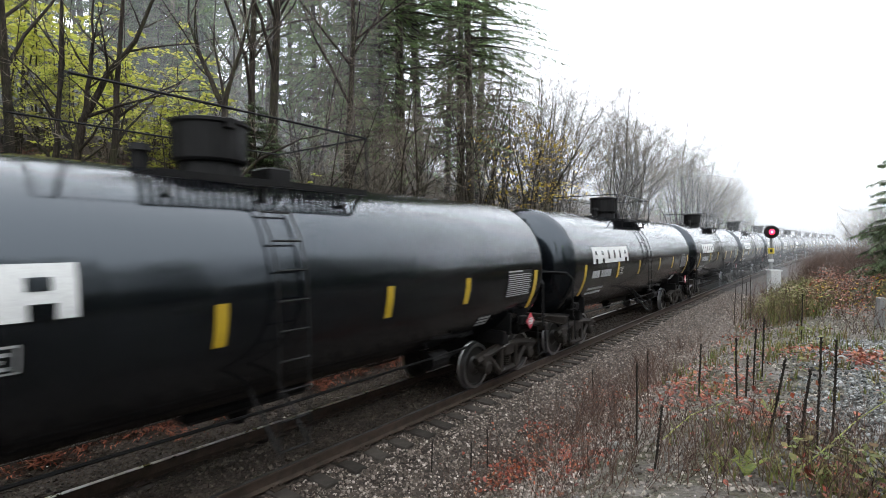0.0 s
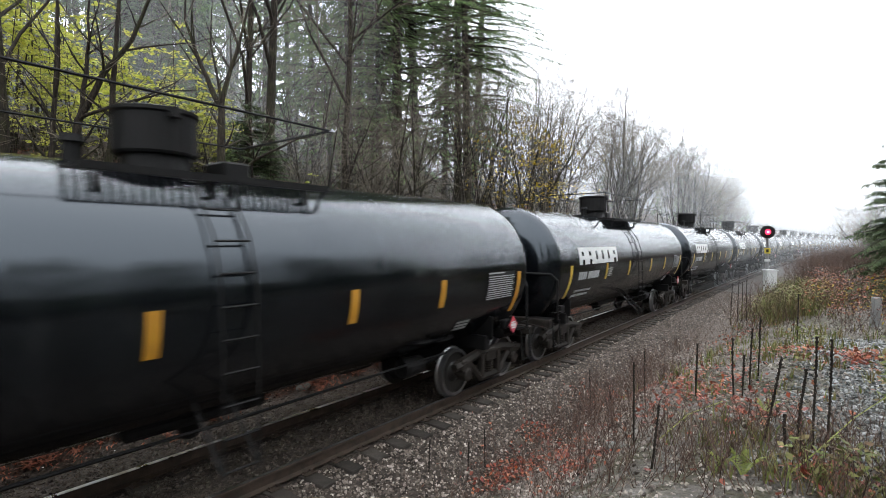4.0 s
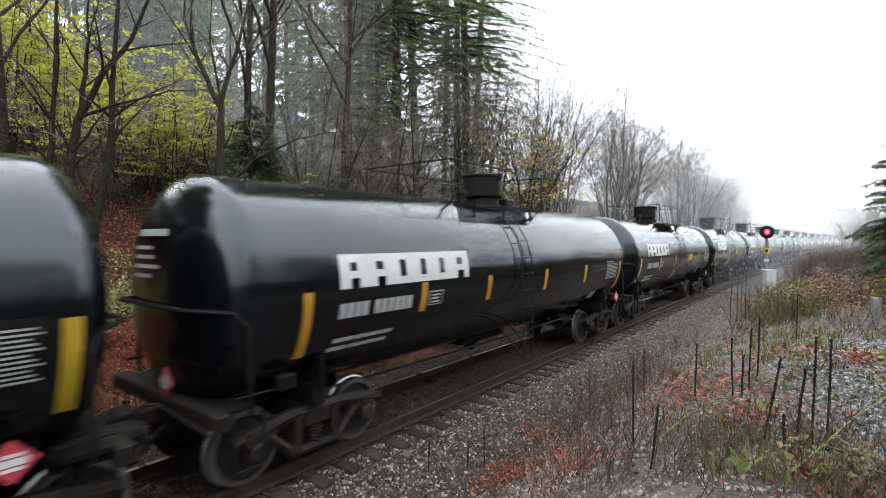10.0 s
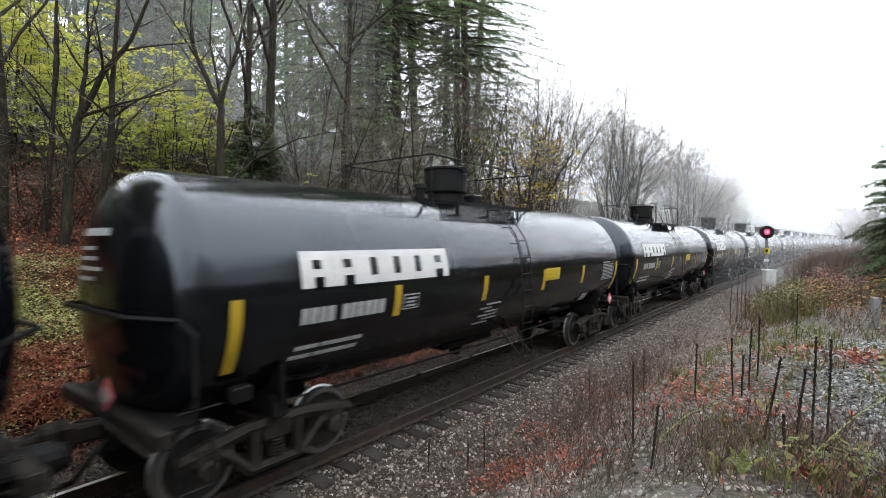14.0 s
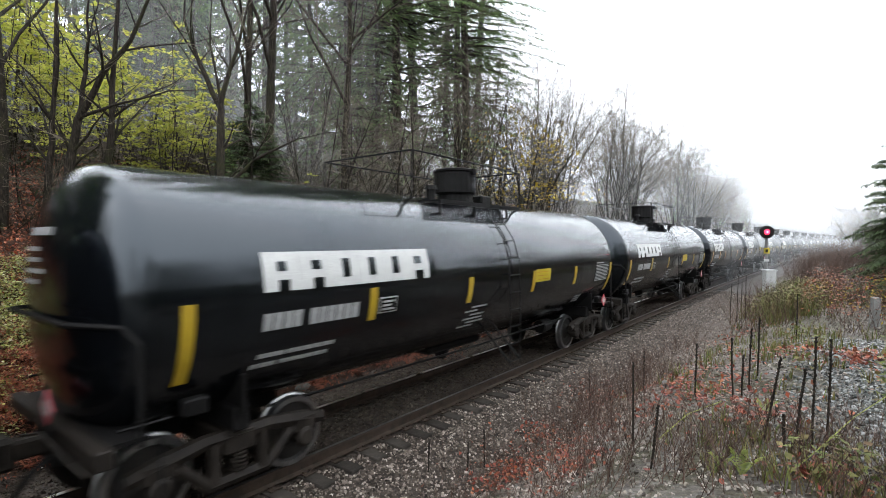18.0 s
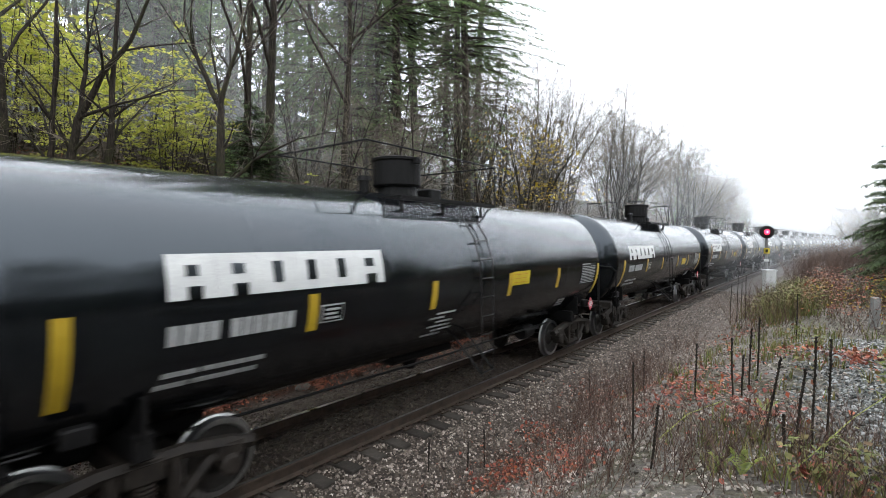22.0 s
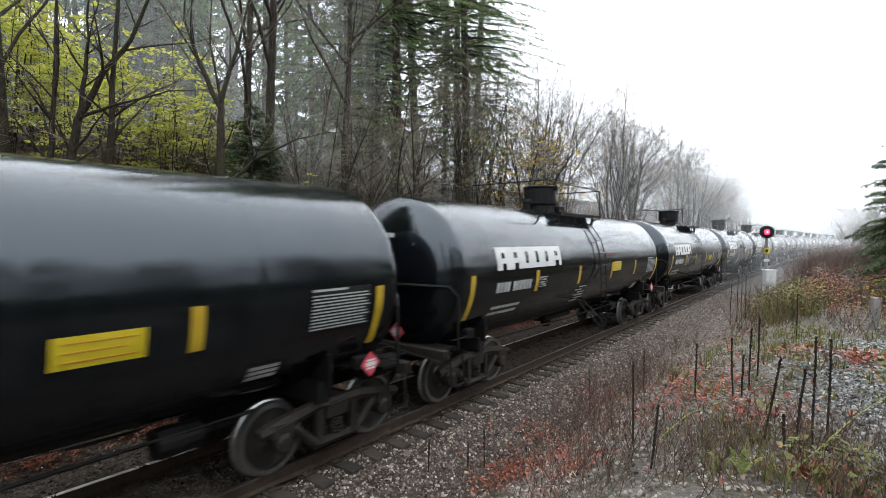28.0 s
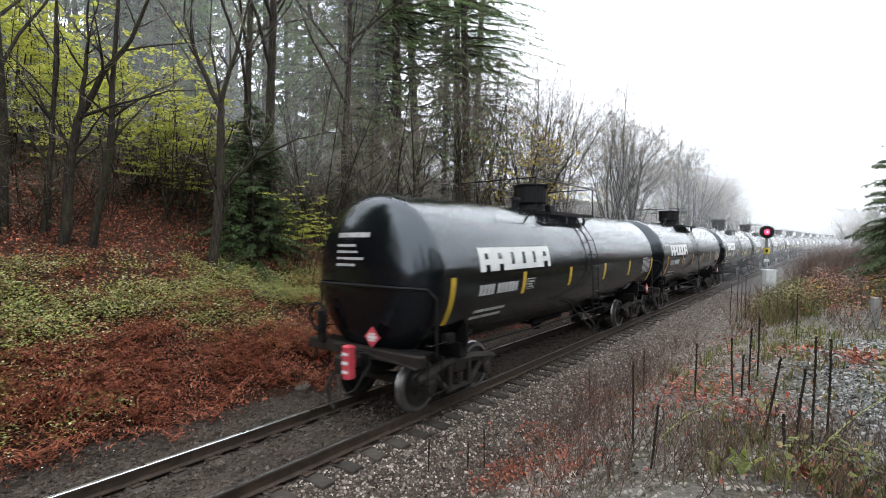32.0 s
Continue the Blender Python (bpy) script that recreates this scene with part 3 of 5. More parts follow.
            part("stencil_bar", wrap(y0, y0 + (0.5, 0.55, 0.6, 0.45, 0.4, 0.5)[k], 1.4 + 0.075 * k, 1.43 + 0.075 * k), M_STENCIL, car)
    st = part("capacity_stencil", wrap(places[5] - 1.18, places[5] - 0.18, 1.87, 2.4), M_STEEL, car, "block of small white stencilled lines")
    for k in range(12):
        part("stencil_line", wrap(places[5] - 1.16, places[5] - (0.6 if k == 11 else 0.2 + 0.04 * (k % 3)), 1.885 + k * 0.042 + (0.02 if k == 11 else 0), 1.903 + k * 0.042 + (0.03 if k == 11 else 0), 0.011), M_STENCIL, st)
    lo = part("service_stencil", wrap(A1 - 2.15, A1 - 1.7, 1.36, 1.58), M_STEEL, car)
    for k in range(3):
        part("stencil_line", wrap(A1 - 2.13, A1 - 1.73, 1.38 + k * 0.065, 1.42 + k * 0.065, 0.011), M_STENCIL, lo)
    if panel:
        yp, zp = MARK + PANELS[make], 2.09 if make == "long" else 1.93
        pn = part("warning_panel", wrap(yp - 0.36, yp + 0.36, zp, zp + 0.28), M_PANEL, car, "bright yellow warning panel")
        for k in range(3):
            part("text_bar", wrap(yp - 0.29, yp + 0.29 - 0.1 * (k % 2), zp + 0.05 + k * 0.08, zp + 0.065 + k * 0.08, 0.011), M_ORANGE, pn)
    # end stencils on the rear head
    for k, (w, h) in enumerate(((0.82, 0.085), (0.5, 0.045), (0.55, 0.045), (0.7, 0.045), (0.5, 0.045))):
        z0 = 3.06 - k * 0.115 - (0.05 if k else 0)
        part("head_stencil", head_bar(-0.55, -0.55 + w, z0, z0 + h), M_STENCIL, car, "grey stencilled bar on the tank head")
    # manway housing, platform and railing
    ym = YM + 0.5 if central else YM - 0.35
    y_a, y_b = YM - 1.5, YM + 1.35
    dome = part("manway_housing", lt("z", ((0, 0.4), (0.2, 0.38), (0.2, 0.44), (0.23, 0.46), (0.66, 0.46), (0.68, 0.49), (0.72, 0.49), (0.74, 0.44), (0.75, 0.0)), 22, (0, ym, ZC + R - 0.05)), M_STEEL, car,
                "black round manway housing", smooth=False)
    part("lid_latch", bx(0.44, 0.53, ym - 0.06, ym + 0.06, ZC + R + 0.55, ZC + R + 0.68, 0.01), M_STEEL, dome)
    part("valve_box", bx(-0.25, 0.25, ym + 0.7, ym + 1.1, ZC + R - 0.06, ZC + R + 0.18, 0.03), M_STEEL, car, "low black valve box")
    part("vent_valve", lt("z", ((0, 0.1), (0.22, 0.1), (0.22, 0.14), (0.3, 0.12), (0.31, 0.0)), 10, (0, ym - 0.85, ZC + R - 0.02)), M_STEEL, car)
    zp = ZC + R - 0.16
    for side in (1, -1):
        x0, x1 = min(side * 0.62, side * 1.15), max(side * 0.62, side * 1.15)
        bm = bmesh.new()
        for x in (x0, x1 - 0.03):
            box(bm, x, x + 0.03, y_a, y_b, zp - 0.05, zp + 0.03)
        for k in range(29):
            box(bm, x0 + 0.03, x1 - 0.03, y_a + k * 0.098, y_a + 0.04 + k * 0.098, zp, zp + 0.025)
        tagged(part("walkway", bm, M_STEEL, car, "steel grating walkway beside the manway"), kind="stuff")
        for y in (y_a + 0.2, y_a + 1.3, y_b - 0.3):
            part("walkway_bracket", tb([(side * 0.98, y, zp), (side * 1.0, y, ZC + 0.9)], 0.03, 5), M_STEEL, car)
        for y in (YM - 2.2, YM + 1.4):
            part("railing_post", tb([(side * 1.1, y, zp + 0.02), (side * 1.1, y, zp + 0.8)], 0.016, 6), M_STEEL, car)
            part("railing_foot", tb([(side * 1.1, y, zp + 0.03), (side * 0.85, y, ZC + 1.2)], 0.022, 5), M_STEEL, car)
    for a, b in (((1.1, YM - 2.2), (1.1, YM + 1.4)), ((-1.1, YM - 2.2), (-1.1, YM + 1.4)), ((1.1, YM - 2.2), (-1.1, YM - 2.2)), ((1.1, YM + 1.4), (-1.1, YM + 1.4))):
        part("railing_bar", tb([(*a, zp + 0.79), (*b, zp + 0.79)], 0.015, 6), M_STEEL, car)
    # ladders down both sides
    yl = YM + 0.35 if make == "long" else YM - 0.2
    for side in (1, -1):
        lad = part("ladder", tb([(side * 1.15, yl - 0.2, zp), *(on_tank(yl - 0.2, z, 0.09, side) for z in (3.4, 3.0, 2.6)), (side * 1.6, yl - 0.2, 1.9), (side * 1.6, yl - 0.2, 0.55)], 0.013, 5),
                   M_STEEL, car, "narrow black steel ladder")
        part("ladder_rail", tb([(side * 1.15, yl + 0.2, zp), *(on_tank(yl + 0.2, z, 0.09, side) for z in (3.4, 3.0, 2.6)), (side * 1.6, yl + 0.2, 1.9), (side * 1.6, yl + 0.2, 0.55)], 0.013, 5), M_STEEL, lad)
        for k in range(10 if side > 0 else 0):
            z = 0.62 + k * 0.34
            x = 1.6 if z < 2.6 else abs(on_tank(0, z, 0.09).x)
            part("rung", tb([(side * x, yl - 0.2, z), (side * x, yl + 0.2, z)], 0.014, 5), M_STEEL, lad)
        for y in (yl - 0.2, yl + 0.2):
            part("ladder_brace", tb([(side * 1.6, y, 0.6), (side * 0.75, y, 1.45)], 0.022, 5), M_STEEL, car)
    # underframe at both ends
    for flip in (0, 1):
        e = (lambda y: PITCH - y) if flip else (lambda y: y)
        rng_y = lambda a, b: (min(e(a), e(b)), max(e(a), e(b)))
        part("stub_sill", bx(-0.3, 0.3, *rng_y(0.42, 3.0), 0.7, 1.1, 0.02), M_STEEL, car, "heavy black stub sill")
        part("end_beam", bx(-1.42, 1.42, *rng_y(0.44, 0.6), 0.96, 1.14, 0.015), M_GRIME, car, "grimy brown end beam")
        part("end_platform", bx(-1.3, 1.3, *rng_y(0.6, 0.95), 1.09, 1.13), M_STEEL, car)
        co = part("coupler", bx(-0.09, 0.09, *rng_y(0.12, 0.45), 0.8, 1.0, 0.03), M_GRIME, car, "rust-brown knuckle coupler")
        part("knuckle", bx(-0.17, 0.13, *rng_y(0.005, 0.2), 0.72, 1.06, 0.05), M_GRIME, co)
        part("air_hose", tb([(0.3, e(0.4), 0.85), (0.33, e(0.22), 0.7), (0.28, e(0.1), 0.5), (0.12, e(0.03), 0.42)], 0.028, 6), M_STEEL, car, "black rubber brake hose")
        part("uncoupling_lever", tb([(1.4, e(0.4), 0.95), (1.1, e(0.36), 1.0), (0.25, e(0.34), 1.08), (0.1, e(0.2), 1.06)], 0.018, 5), M_GRIME, car, "bare steel uncoupling lever")
        pts = [(-1.46, e(0.8), 1.1), (-1.46, e(0.8), 2.04), (-1.34, e(0.7), 2.2), (-0.9, e(0.36), 2.23), (0.9, e(0.36), 2.23), (1.34, e(0.7), 2.2), (1.46, e(0.8), 2.04), (1.46, e(0.8), 1.1)]
        part("end_handrail", tb(pts, 0.028, 6), M_STEEL, car, "bent pipe handrail across the end")
        part("body_bolster", bx(-1.2, 1.2, *rng_y(1.85, 2.05), 0.84, 1.12, 0.02), M_STEEL, car)
        for side in (1, -1):
            part("saddle_plate", bx(min(side * 0.55, side * 1.3), max(side * 0.55, side * 1.3), *rng_y(1.9, 1.95), 1.05, 1.5, 0.01), M_STEEL, car)
            part("bolster_web", bx(min(side * 1.2, side * 1.34), max(side * 1.2, side * 1.34), *rng_y(1.25, 1.5), 1.2, 1.38, 0.02), M_STEEL, car)
            st_ = part("sill_step", tb([(side * 1.42, e(0.62), 1.1), (side * 1.46, e(0.62), 0.5), (side * 1.46, e(0.98), 0.5), (side * 1.42, e(0.98), 1.1)], 0.02, 5), M_STEEL, car)
            part("grab_iron", tb([(side * 1.38, e(0.62), 1.3), (side * 1.46, e(0.62), 1.3), (side * 1.46, e(1.05), 1.3), (side * 1.38, e(1.05), 1.3)], 0.014, 5), M_STEEL, car)
        # truck
        yt = e(1.62 if flip else 2.0)
        for side in (1, -1):
            part("side_frame", side_frame(), M_GRIME, car, "cast truck side frame", at=pose(side * 1.02, yt, 0))
            part("spring_pack", spring(), M_GRIME, car, at=pose(side * 1.0, yt, 0))
        part("truck_bolster", bx(-1.1, 1.1, yt - 0.2, yt + 0.2, 0.55, 0.82, 0.03), M_GRIME, car)
        for dy in (-0.889, 0.889):
            axle = part("wheelset", lt("x", ((-1.12, 0), (-1.12, 0.07), (-0.86, 0.075), (-0.8, 0.1), (-0.6, 0.08), (0.6, 0.08), (0.8, 0.1), (0.86, 0.075), (1.12, 0.07), (1.12, 0)), 12), M_GRIME, car,
                        "steel wheelset", at=pose(0, yt + dy, 0.457))
            for side in (1, -1):
                w = part("wheel", wheel_mesh(), None, axle, "worn steel wheel", at=pose(side * 0.76, 0, 0, 0, 0, 180 if side < 0 else 0), smooth=False)
            part("brake_beam", bx(-0.8, 0.8, yt + dy * 0.42 - 0.05, yt + dy * 0.42 + 0.05, 0.3, 0.4, 0.01), M_GRIME, car)
    # placards
    for x, y, z, yawed in ((1.43, 13.08, 1.28, 90), (0.42, 0.36, 1.37, 0)):
        ph = part("placard", bx(-0.125, 0.125, -0.008, 0.008, -0.125, 0.125, 0.0), M_RED, car, "red diamond placard", at=pose(x, y, z, 0, 45, 0) if not yawed else Matrix.Translation((x, y, z)) @ Matrix.Rotation(radians(90), 4, "Z") @ Matrix.Rotation(radians(45), 4, "Y"))
        for z in (-0.055, 0.0, 0.055):
            part("placard_band", bx(-0.1 + abs(z) * 0.4, 0.1 - abs(z) * 0.4, -0.013, -0.009, z - 0.014 - 0.014 * (z == 0), z + 0.014 + 0.014 * (z == 0)), M_WHITE, ph, "white band", at=pose(0, 0, 0, 0, -45, 0))
    # gear under the tank
    part("bottom_outlet", lt("z", ((0.5, 0.0), (0.5, 0.11), (0.63, 0.16), (0.95, 0.24), (0.95, 0.0)), 14, (0, YM, 0)), M_STEEL, car)
    part("outlet_skid", bx(-0.4, 0.4, YM - 0.9, YM + 0.9, 0.76, 0.93, 0.05), M_STEEL, car)
    part("brake_cylinder", lt("y", ((0, 0), (0, 0.16), (0.06, 0.18), (0.5, 0.16), (0.55, 0.05), (1.1, 0.03), (1.1, 0)), 14, (0.62, Y1 - 2.9, 0.76)), M_STEEL, car)
    part("air_reservoir", lt("y", ((0, 0), (0.05, 0.16), (0.2, 0.2), (0.9, 0.2), (1.05, 0.16), (1.1, 0)), 14, (-0.55, Y1 - 3.5, 0.75)), M_STEEL, car)
    part("end_reservoir", lt("y", ((0, 0), (0.03, 0.12), (0.1, 0.16), (0.75, 0.16), (0.85, 0.12), (0.9, 0)), 14, (0.8, Y1 - 0.05, 1.0)), M_STEEL, car, "small black air reservoir")
    part("brake_pipe", tb([(0.75, 2.6, 0.86), (0.75, YM, 0.82), (0.75, PITCH - 2.6, 0.86)], 0.022, 6), M_STEEL, car)
    if rail_kind:
        part("hand_brake_wheel", lt("y", ((-0.02, 0.22), (0.0, 0.27), (0.02, 0.27), (0.03, 0.22), (-0.02, 0.22)), 18, (-0.95, 0.3, 1.6)), M_STEEL, car)
        part("brake_stand", bx(-1.03, -0.87, 0.34, 0.46, 1.1, 1.7, 0.02), M_STEEL, car)
    return car


SLACK = {0: -0.01, 1: -0.07, 2: -0.05, 3: -0.10, 5: 0.11, 6: 0.01, 7: 0.02, 8: -0.10, 9: 0.27, 10: 0.35, 11: 0.17, 12: 0.20, 13: 0.16, 14: 0.13, 15: 0.17, 16: 0.06, 17: -0.04, 18: -0.05, 19: -0.10, 20: -0.19, 21: -0.24, 22: -0.15, 23: -0.26}  # play in the couplings


def car_place(k, t):
    """How far along the track the rear coupling of car k stands at t seconds; car 0 is the last of the train."""
    return LAST + k * PITCH - SPEED * (32.0 - t) + SLACK.get(k, -0.2 if k > 23 else 0.0)


def car_pose(s):
    return along(s + PITCH / 2) @ Matrix.Translation((0, -PITCH / 2, 0))


PANELLED = {2, 3, 4, 5, 6, 7, 8, 9, 10, 11, 13, 14, 15, 17, 18, 19}
AMBER = {1, 9, 12, 16, 20}
CENTRAL = {1, 2, 8, 10, 11, 15, 16, 19}   # cars with the manway in the middle
MAKES = {0: "long", 1: "short", 2: "short", 4: "short", 8: "short", 9: "high", 12: "plain", 16: "plain", 20: "short", 21: "short", 22: "short", 23: "short"}   # the rest are long
kinds = {}
train = []
for k in range(CARS):
    key = (k in AMBER, k in PANELLED, k % 3 != 1, k in CENTRAL, MAKES.get(k, "long" if k in PANELLED else "short"))
    if key not in kinds:
        kinds[key] = build_car(M_ORANGE if key[0] else M_YELLOW, key[1], key[2], key[3], key[4])
        kinds[key].matrix_basis = car_pose(car_place(k, 0))
        train.append(kinds[key])
    else:
        train.append(copy_thing(kinds[key], car_pose(car_place(k, 0))))


# end-of-train marker on the last coupler
last = train[0]
last_marker = part("end_marker", bx(0.12, 0.3, -0.06, 0.1, 0.7, 1.26, 0.02), M_RED, last, "red end-of-train marker box with a pale band")
for z in (0.8, 0.95, 1.1):
    part("marker_band", bx(0.14, 0.28, -0.066, -0.061, z, z + 0.05), M_WHITE, last_marker)
part("hanging_hose", tb([(-0.2, 0.05, 0.75), (-0.26, -0.05, 0.5), (-0.2, -0.02, 0.25), (-0.12, 0.0, 0.14)], 0.035, 7), M_GRIME, last, "worn brown brake hose hanging down")


# ================= trees =================
class Wood:
    """Gathers tapered branches as tubes."""

    def __init__(self):
        self.heap = Heap()

    def limb(self, pts, radii, sides):
        vs, up = [], None
        n = len(pts)
        for i in range(n):
            d = (pts[min(i + 1, n - 1)] - pts[max(i - 1, 0)]).normalized()
            a = d.orthogonal().normalized() if up is None else d.cross(up).normalized()
            up = a.cross(d).normalized()
            for k in range(sides):
                w = 2 * math.pi * k / sides
                vs.append(pts[i] + (a * math.cos(w) + up * math.sin(w)) * radii[i])
        fs = [(i * sides + k, i * sides + (k + 1) % sides, (i + 1) * sides + (k + 1) % sides, (i + 1) * sides + k) for i in range(n - 1) for k in range(sides)]
        self.heap.add(vs, fs)


def bend(start, d, length, n, wobble, lift, rng):
    pts, d = [Vector(start)], Vector(d).normalized()
    for i in range(n):
        d = (d + Vector((rng.uniform(-1, 1), rng.uniform(-1, 1), rng.uniform(-1, 1))) * wobble + Vector((0, 0, lift))).normalized()
        pts.append(pts[-1] + d * (length / n))
    return pts


def spread_from(d, angle, rng):
    d = Vector(d).normalized()
    a = d.orthogonal().normalized()
    a.rotate(Matrix.Rotation(rng.uniform(0, 2 * math.pi), 3, d))
    return (d * math.cos(angle) + a * math.sin(angle)).normalized()


def grow(trunk, twigs, pts, r0, level, rng, density, tips, top=3):
    n = len(pts)
    radii = [max(0.004, r0 * (1 - 0.8 * i / (n - 1))) for i in range(n)]
    (trunk if level < 2 else twigs).limb(pts, radii, (8, 6, 4, 3, 3)[level])
    if level >= top:
        tips.append(pts[-1])
        return
    length = sum((b - a).length for a, b in zip(pts, pts[1:]))
    count = max(2, int(density[level] * length))
    for j in range(count):
        f = rng.uniform((0.3, 0.2, 0.15, 0.1)[level], 1.0)
        i = min(n - 2, int(f * (n - 1)))
        p = pts[i].lerp(pts[i + 1], f * (n - 1) - i)
        d = (pts[i + 1] - pts[i]).normalized()
        ln = length * rng.uniform(0.28, 0.55) * (1.15 - 0.6 * f)
        q = bend(p, spread_from(d, rng.uniform(0.4, 0.95), rng), max(0.35, ln), (5, 4, 3, 2)[level], 0.19, 0.05, rng)
        grow(trunk, twigs, q, radii[i] * rng.uniform(0.3, 0.52), level + 1, rng, density, tips, top)


def leaf_quads(heap, centre, count, reach, size, rng, flat=0.45):
    for _ in range(count):
        c = centre + Vector((rng.gauss(0, reach), rng.gauss(0, reach), rng.gauss(0, reach * flat)))
        a = Vector((rng.uniform(-1, 1), rng.uniform(-1, 1), rng.uniform(-0.45, 0.45))).normalized()
        b = a.cross(Vector((rng.uniform(-0.5, 0.5), rng.uniform(-0.5, 0.5), 1))).normalized()
        s = size * rng.uniform(0.6, 1.3)
        heap.add([c - a * s, c - b * s * 0.55 + a * s * 0.1, c + a * s, c + b * s * 0.55 + a * s * 0.1], [(0, 1, 2, 3)])


def finish_tree(name, label, category, trunk, twigs, leaves=None, leaf_mat=None, group=""):
    t = tagged(new(name), label, category, group)
    part("trunk", trunk.heap.mesh("trunk", M_BARK, True), None, t)
    if twigs.heap.n:
        tagged(part("crown", twigs.heap.mesh("crown", M_TWIG), None, t), kind="stuff")
    if leaves and leaves.n:
        tagged(part("foliage", leaves.mesh("foliage", leaf_mat), None, t), kind="stuff")
    return t


def spreading_tree(seed, height, r0, stems, fan, label="leafless alder with arching stems and fine grey twigs"):
    """Several stems from one stool that arch apart into a round crown of fine twigs."""
    rng = random.Random(seed)
    trunk, twigs = Wood(), Wood()

    def fork(pts, r, level):
        n = len(pts)
        radii = [max(0.0032, r * (1 - 0.95 * i / (n - 1))) for i in range(n)]
        (trunk if level < 2 else twigs).limb(pts, radii, (6, 5, 3, 3, 3)[level])
        if level == 4:
            return
        length = sum((b - a).length for a, b in zip(pts, pts[1:]))
        for j in range(max(2, int(length * (1.15, 1.7, 2.2, 2.2)[level]))):
            f = (0.22, 0.15, 0.12, 0.1)[level] + (0.99 - (0.22, 0.15, 0.12, 0.1)[level]) * rng.random() ** 0.75
            i = min(n - 2, int(f * (n - 1)))
            p = pts[i].lerp(pts[i + 1], f * (n - 1) - i)
            ln = length * rng.uniform(0.3, 0.55) * (1.2 - 0.6 * f)
            q = bend(p, spread_from(pts[i + 1] - pts[i], rng.uniform(0.5, 1.05), rng), max(0.45, ln), (6, 4, 3, 2)[level], 0.19, 0.03, rng)
            fork(q, max(0.004, radii[i] * rng.uniform(0.4, 0.65)), level + 1)

    for k in range(stems):
        a = 6.283 * (k + rng.uniform(-0.3, 0.3)) / stems
        g = fan * rng.uniform(0.35, 1.1)
        fork(bend((0, 0, -0.3), (math.cos(a) * g, math.sin(a) * g, 1), height * rng.uniform(0.7, 1.0), 10, 0.12, 0.03, rng), r0 * rng.uniform(0.8, 1.1), 0)
    return finish_tree("tree", label, "tree", trunk, twigs, None, None, "trees along the line")


def bare_tree(seed, height, r0, stems=1, density=(1.5, 2.0, 2.6), lean=0.0, leaves=0, leaf_mat=None, label="leafless wet alder with fine grey twigs", leaf_size=0.09, reach=0.3, top=3, low=0.0, fan=0.3):
    rng = random.Random(seed)
    trunk, twigs, tips = Wood(), Wood(), []
    for s in range(stems):
        a = rng.uniform(0, 2 * math.pi)
        d = Vector((math.cos(a) * fan * (stems > 1) + lean, math.sin(a) * fan * (stems > 1), 1))
        pts = bend((0, 0, -0.3), d, height * rng.uniform(0.85, 1.05), 9, 0.06, 0.02, rng)
        grow(trunk, twigs, pts, r0 * rng.uniform(0.8, 1.1), 0, rng, density, tips, top)
    heap = Heap()
    if leaves:
        for p in tips:
            if p.z > low:
                leaf_quads(heap, p, leaves, reach, leaf_size, rng, 0.16)
    return finish_tree("tree", label, "tree", trunk, twigs, heap, leaf_mat, "trees along the line")


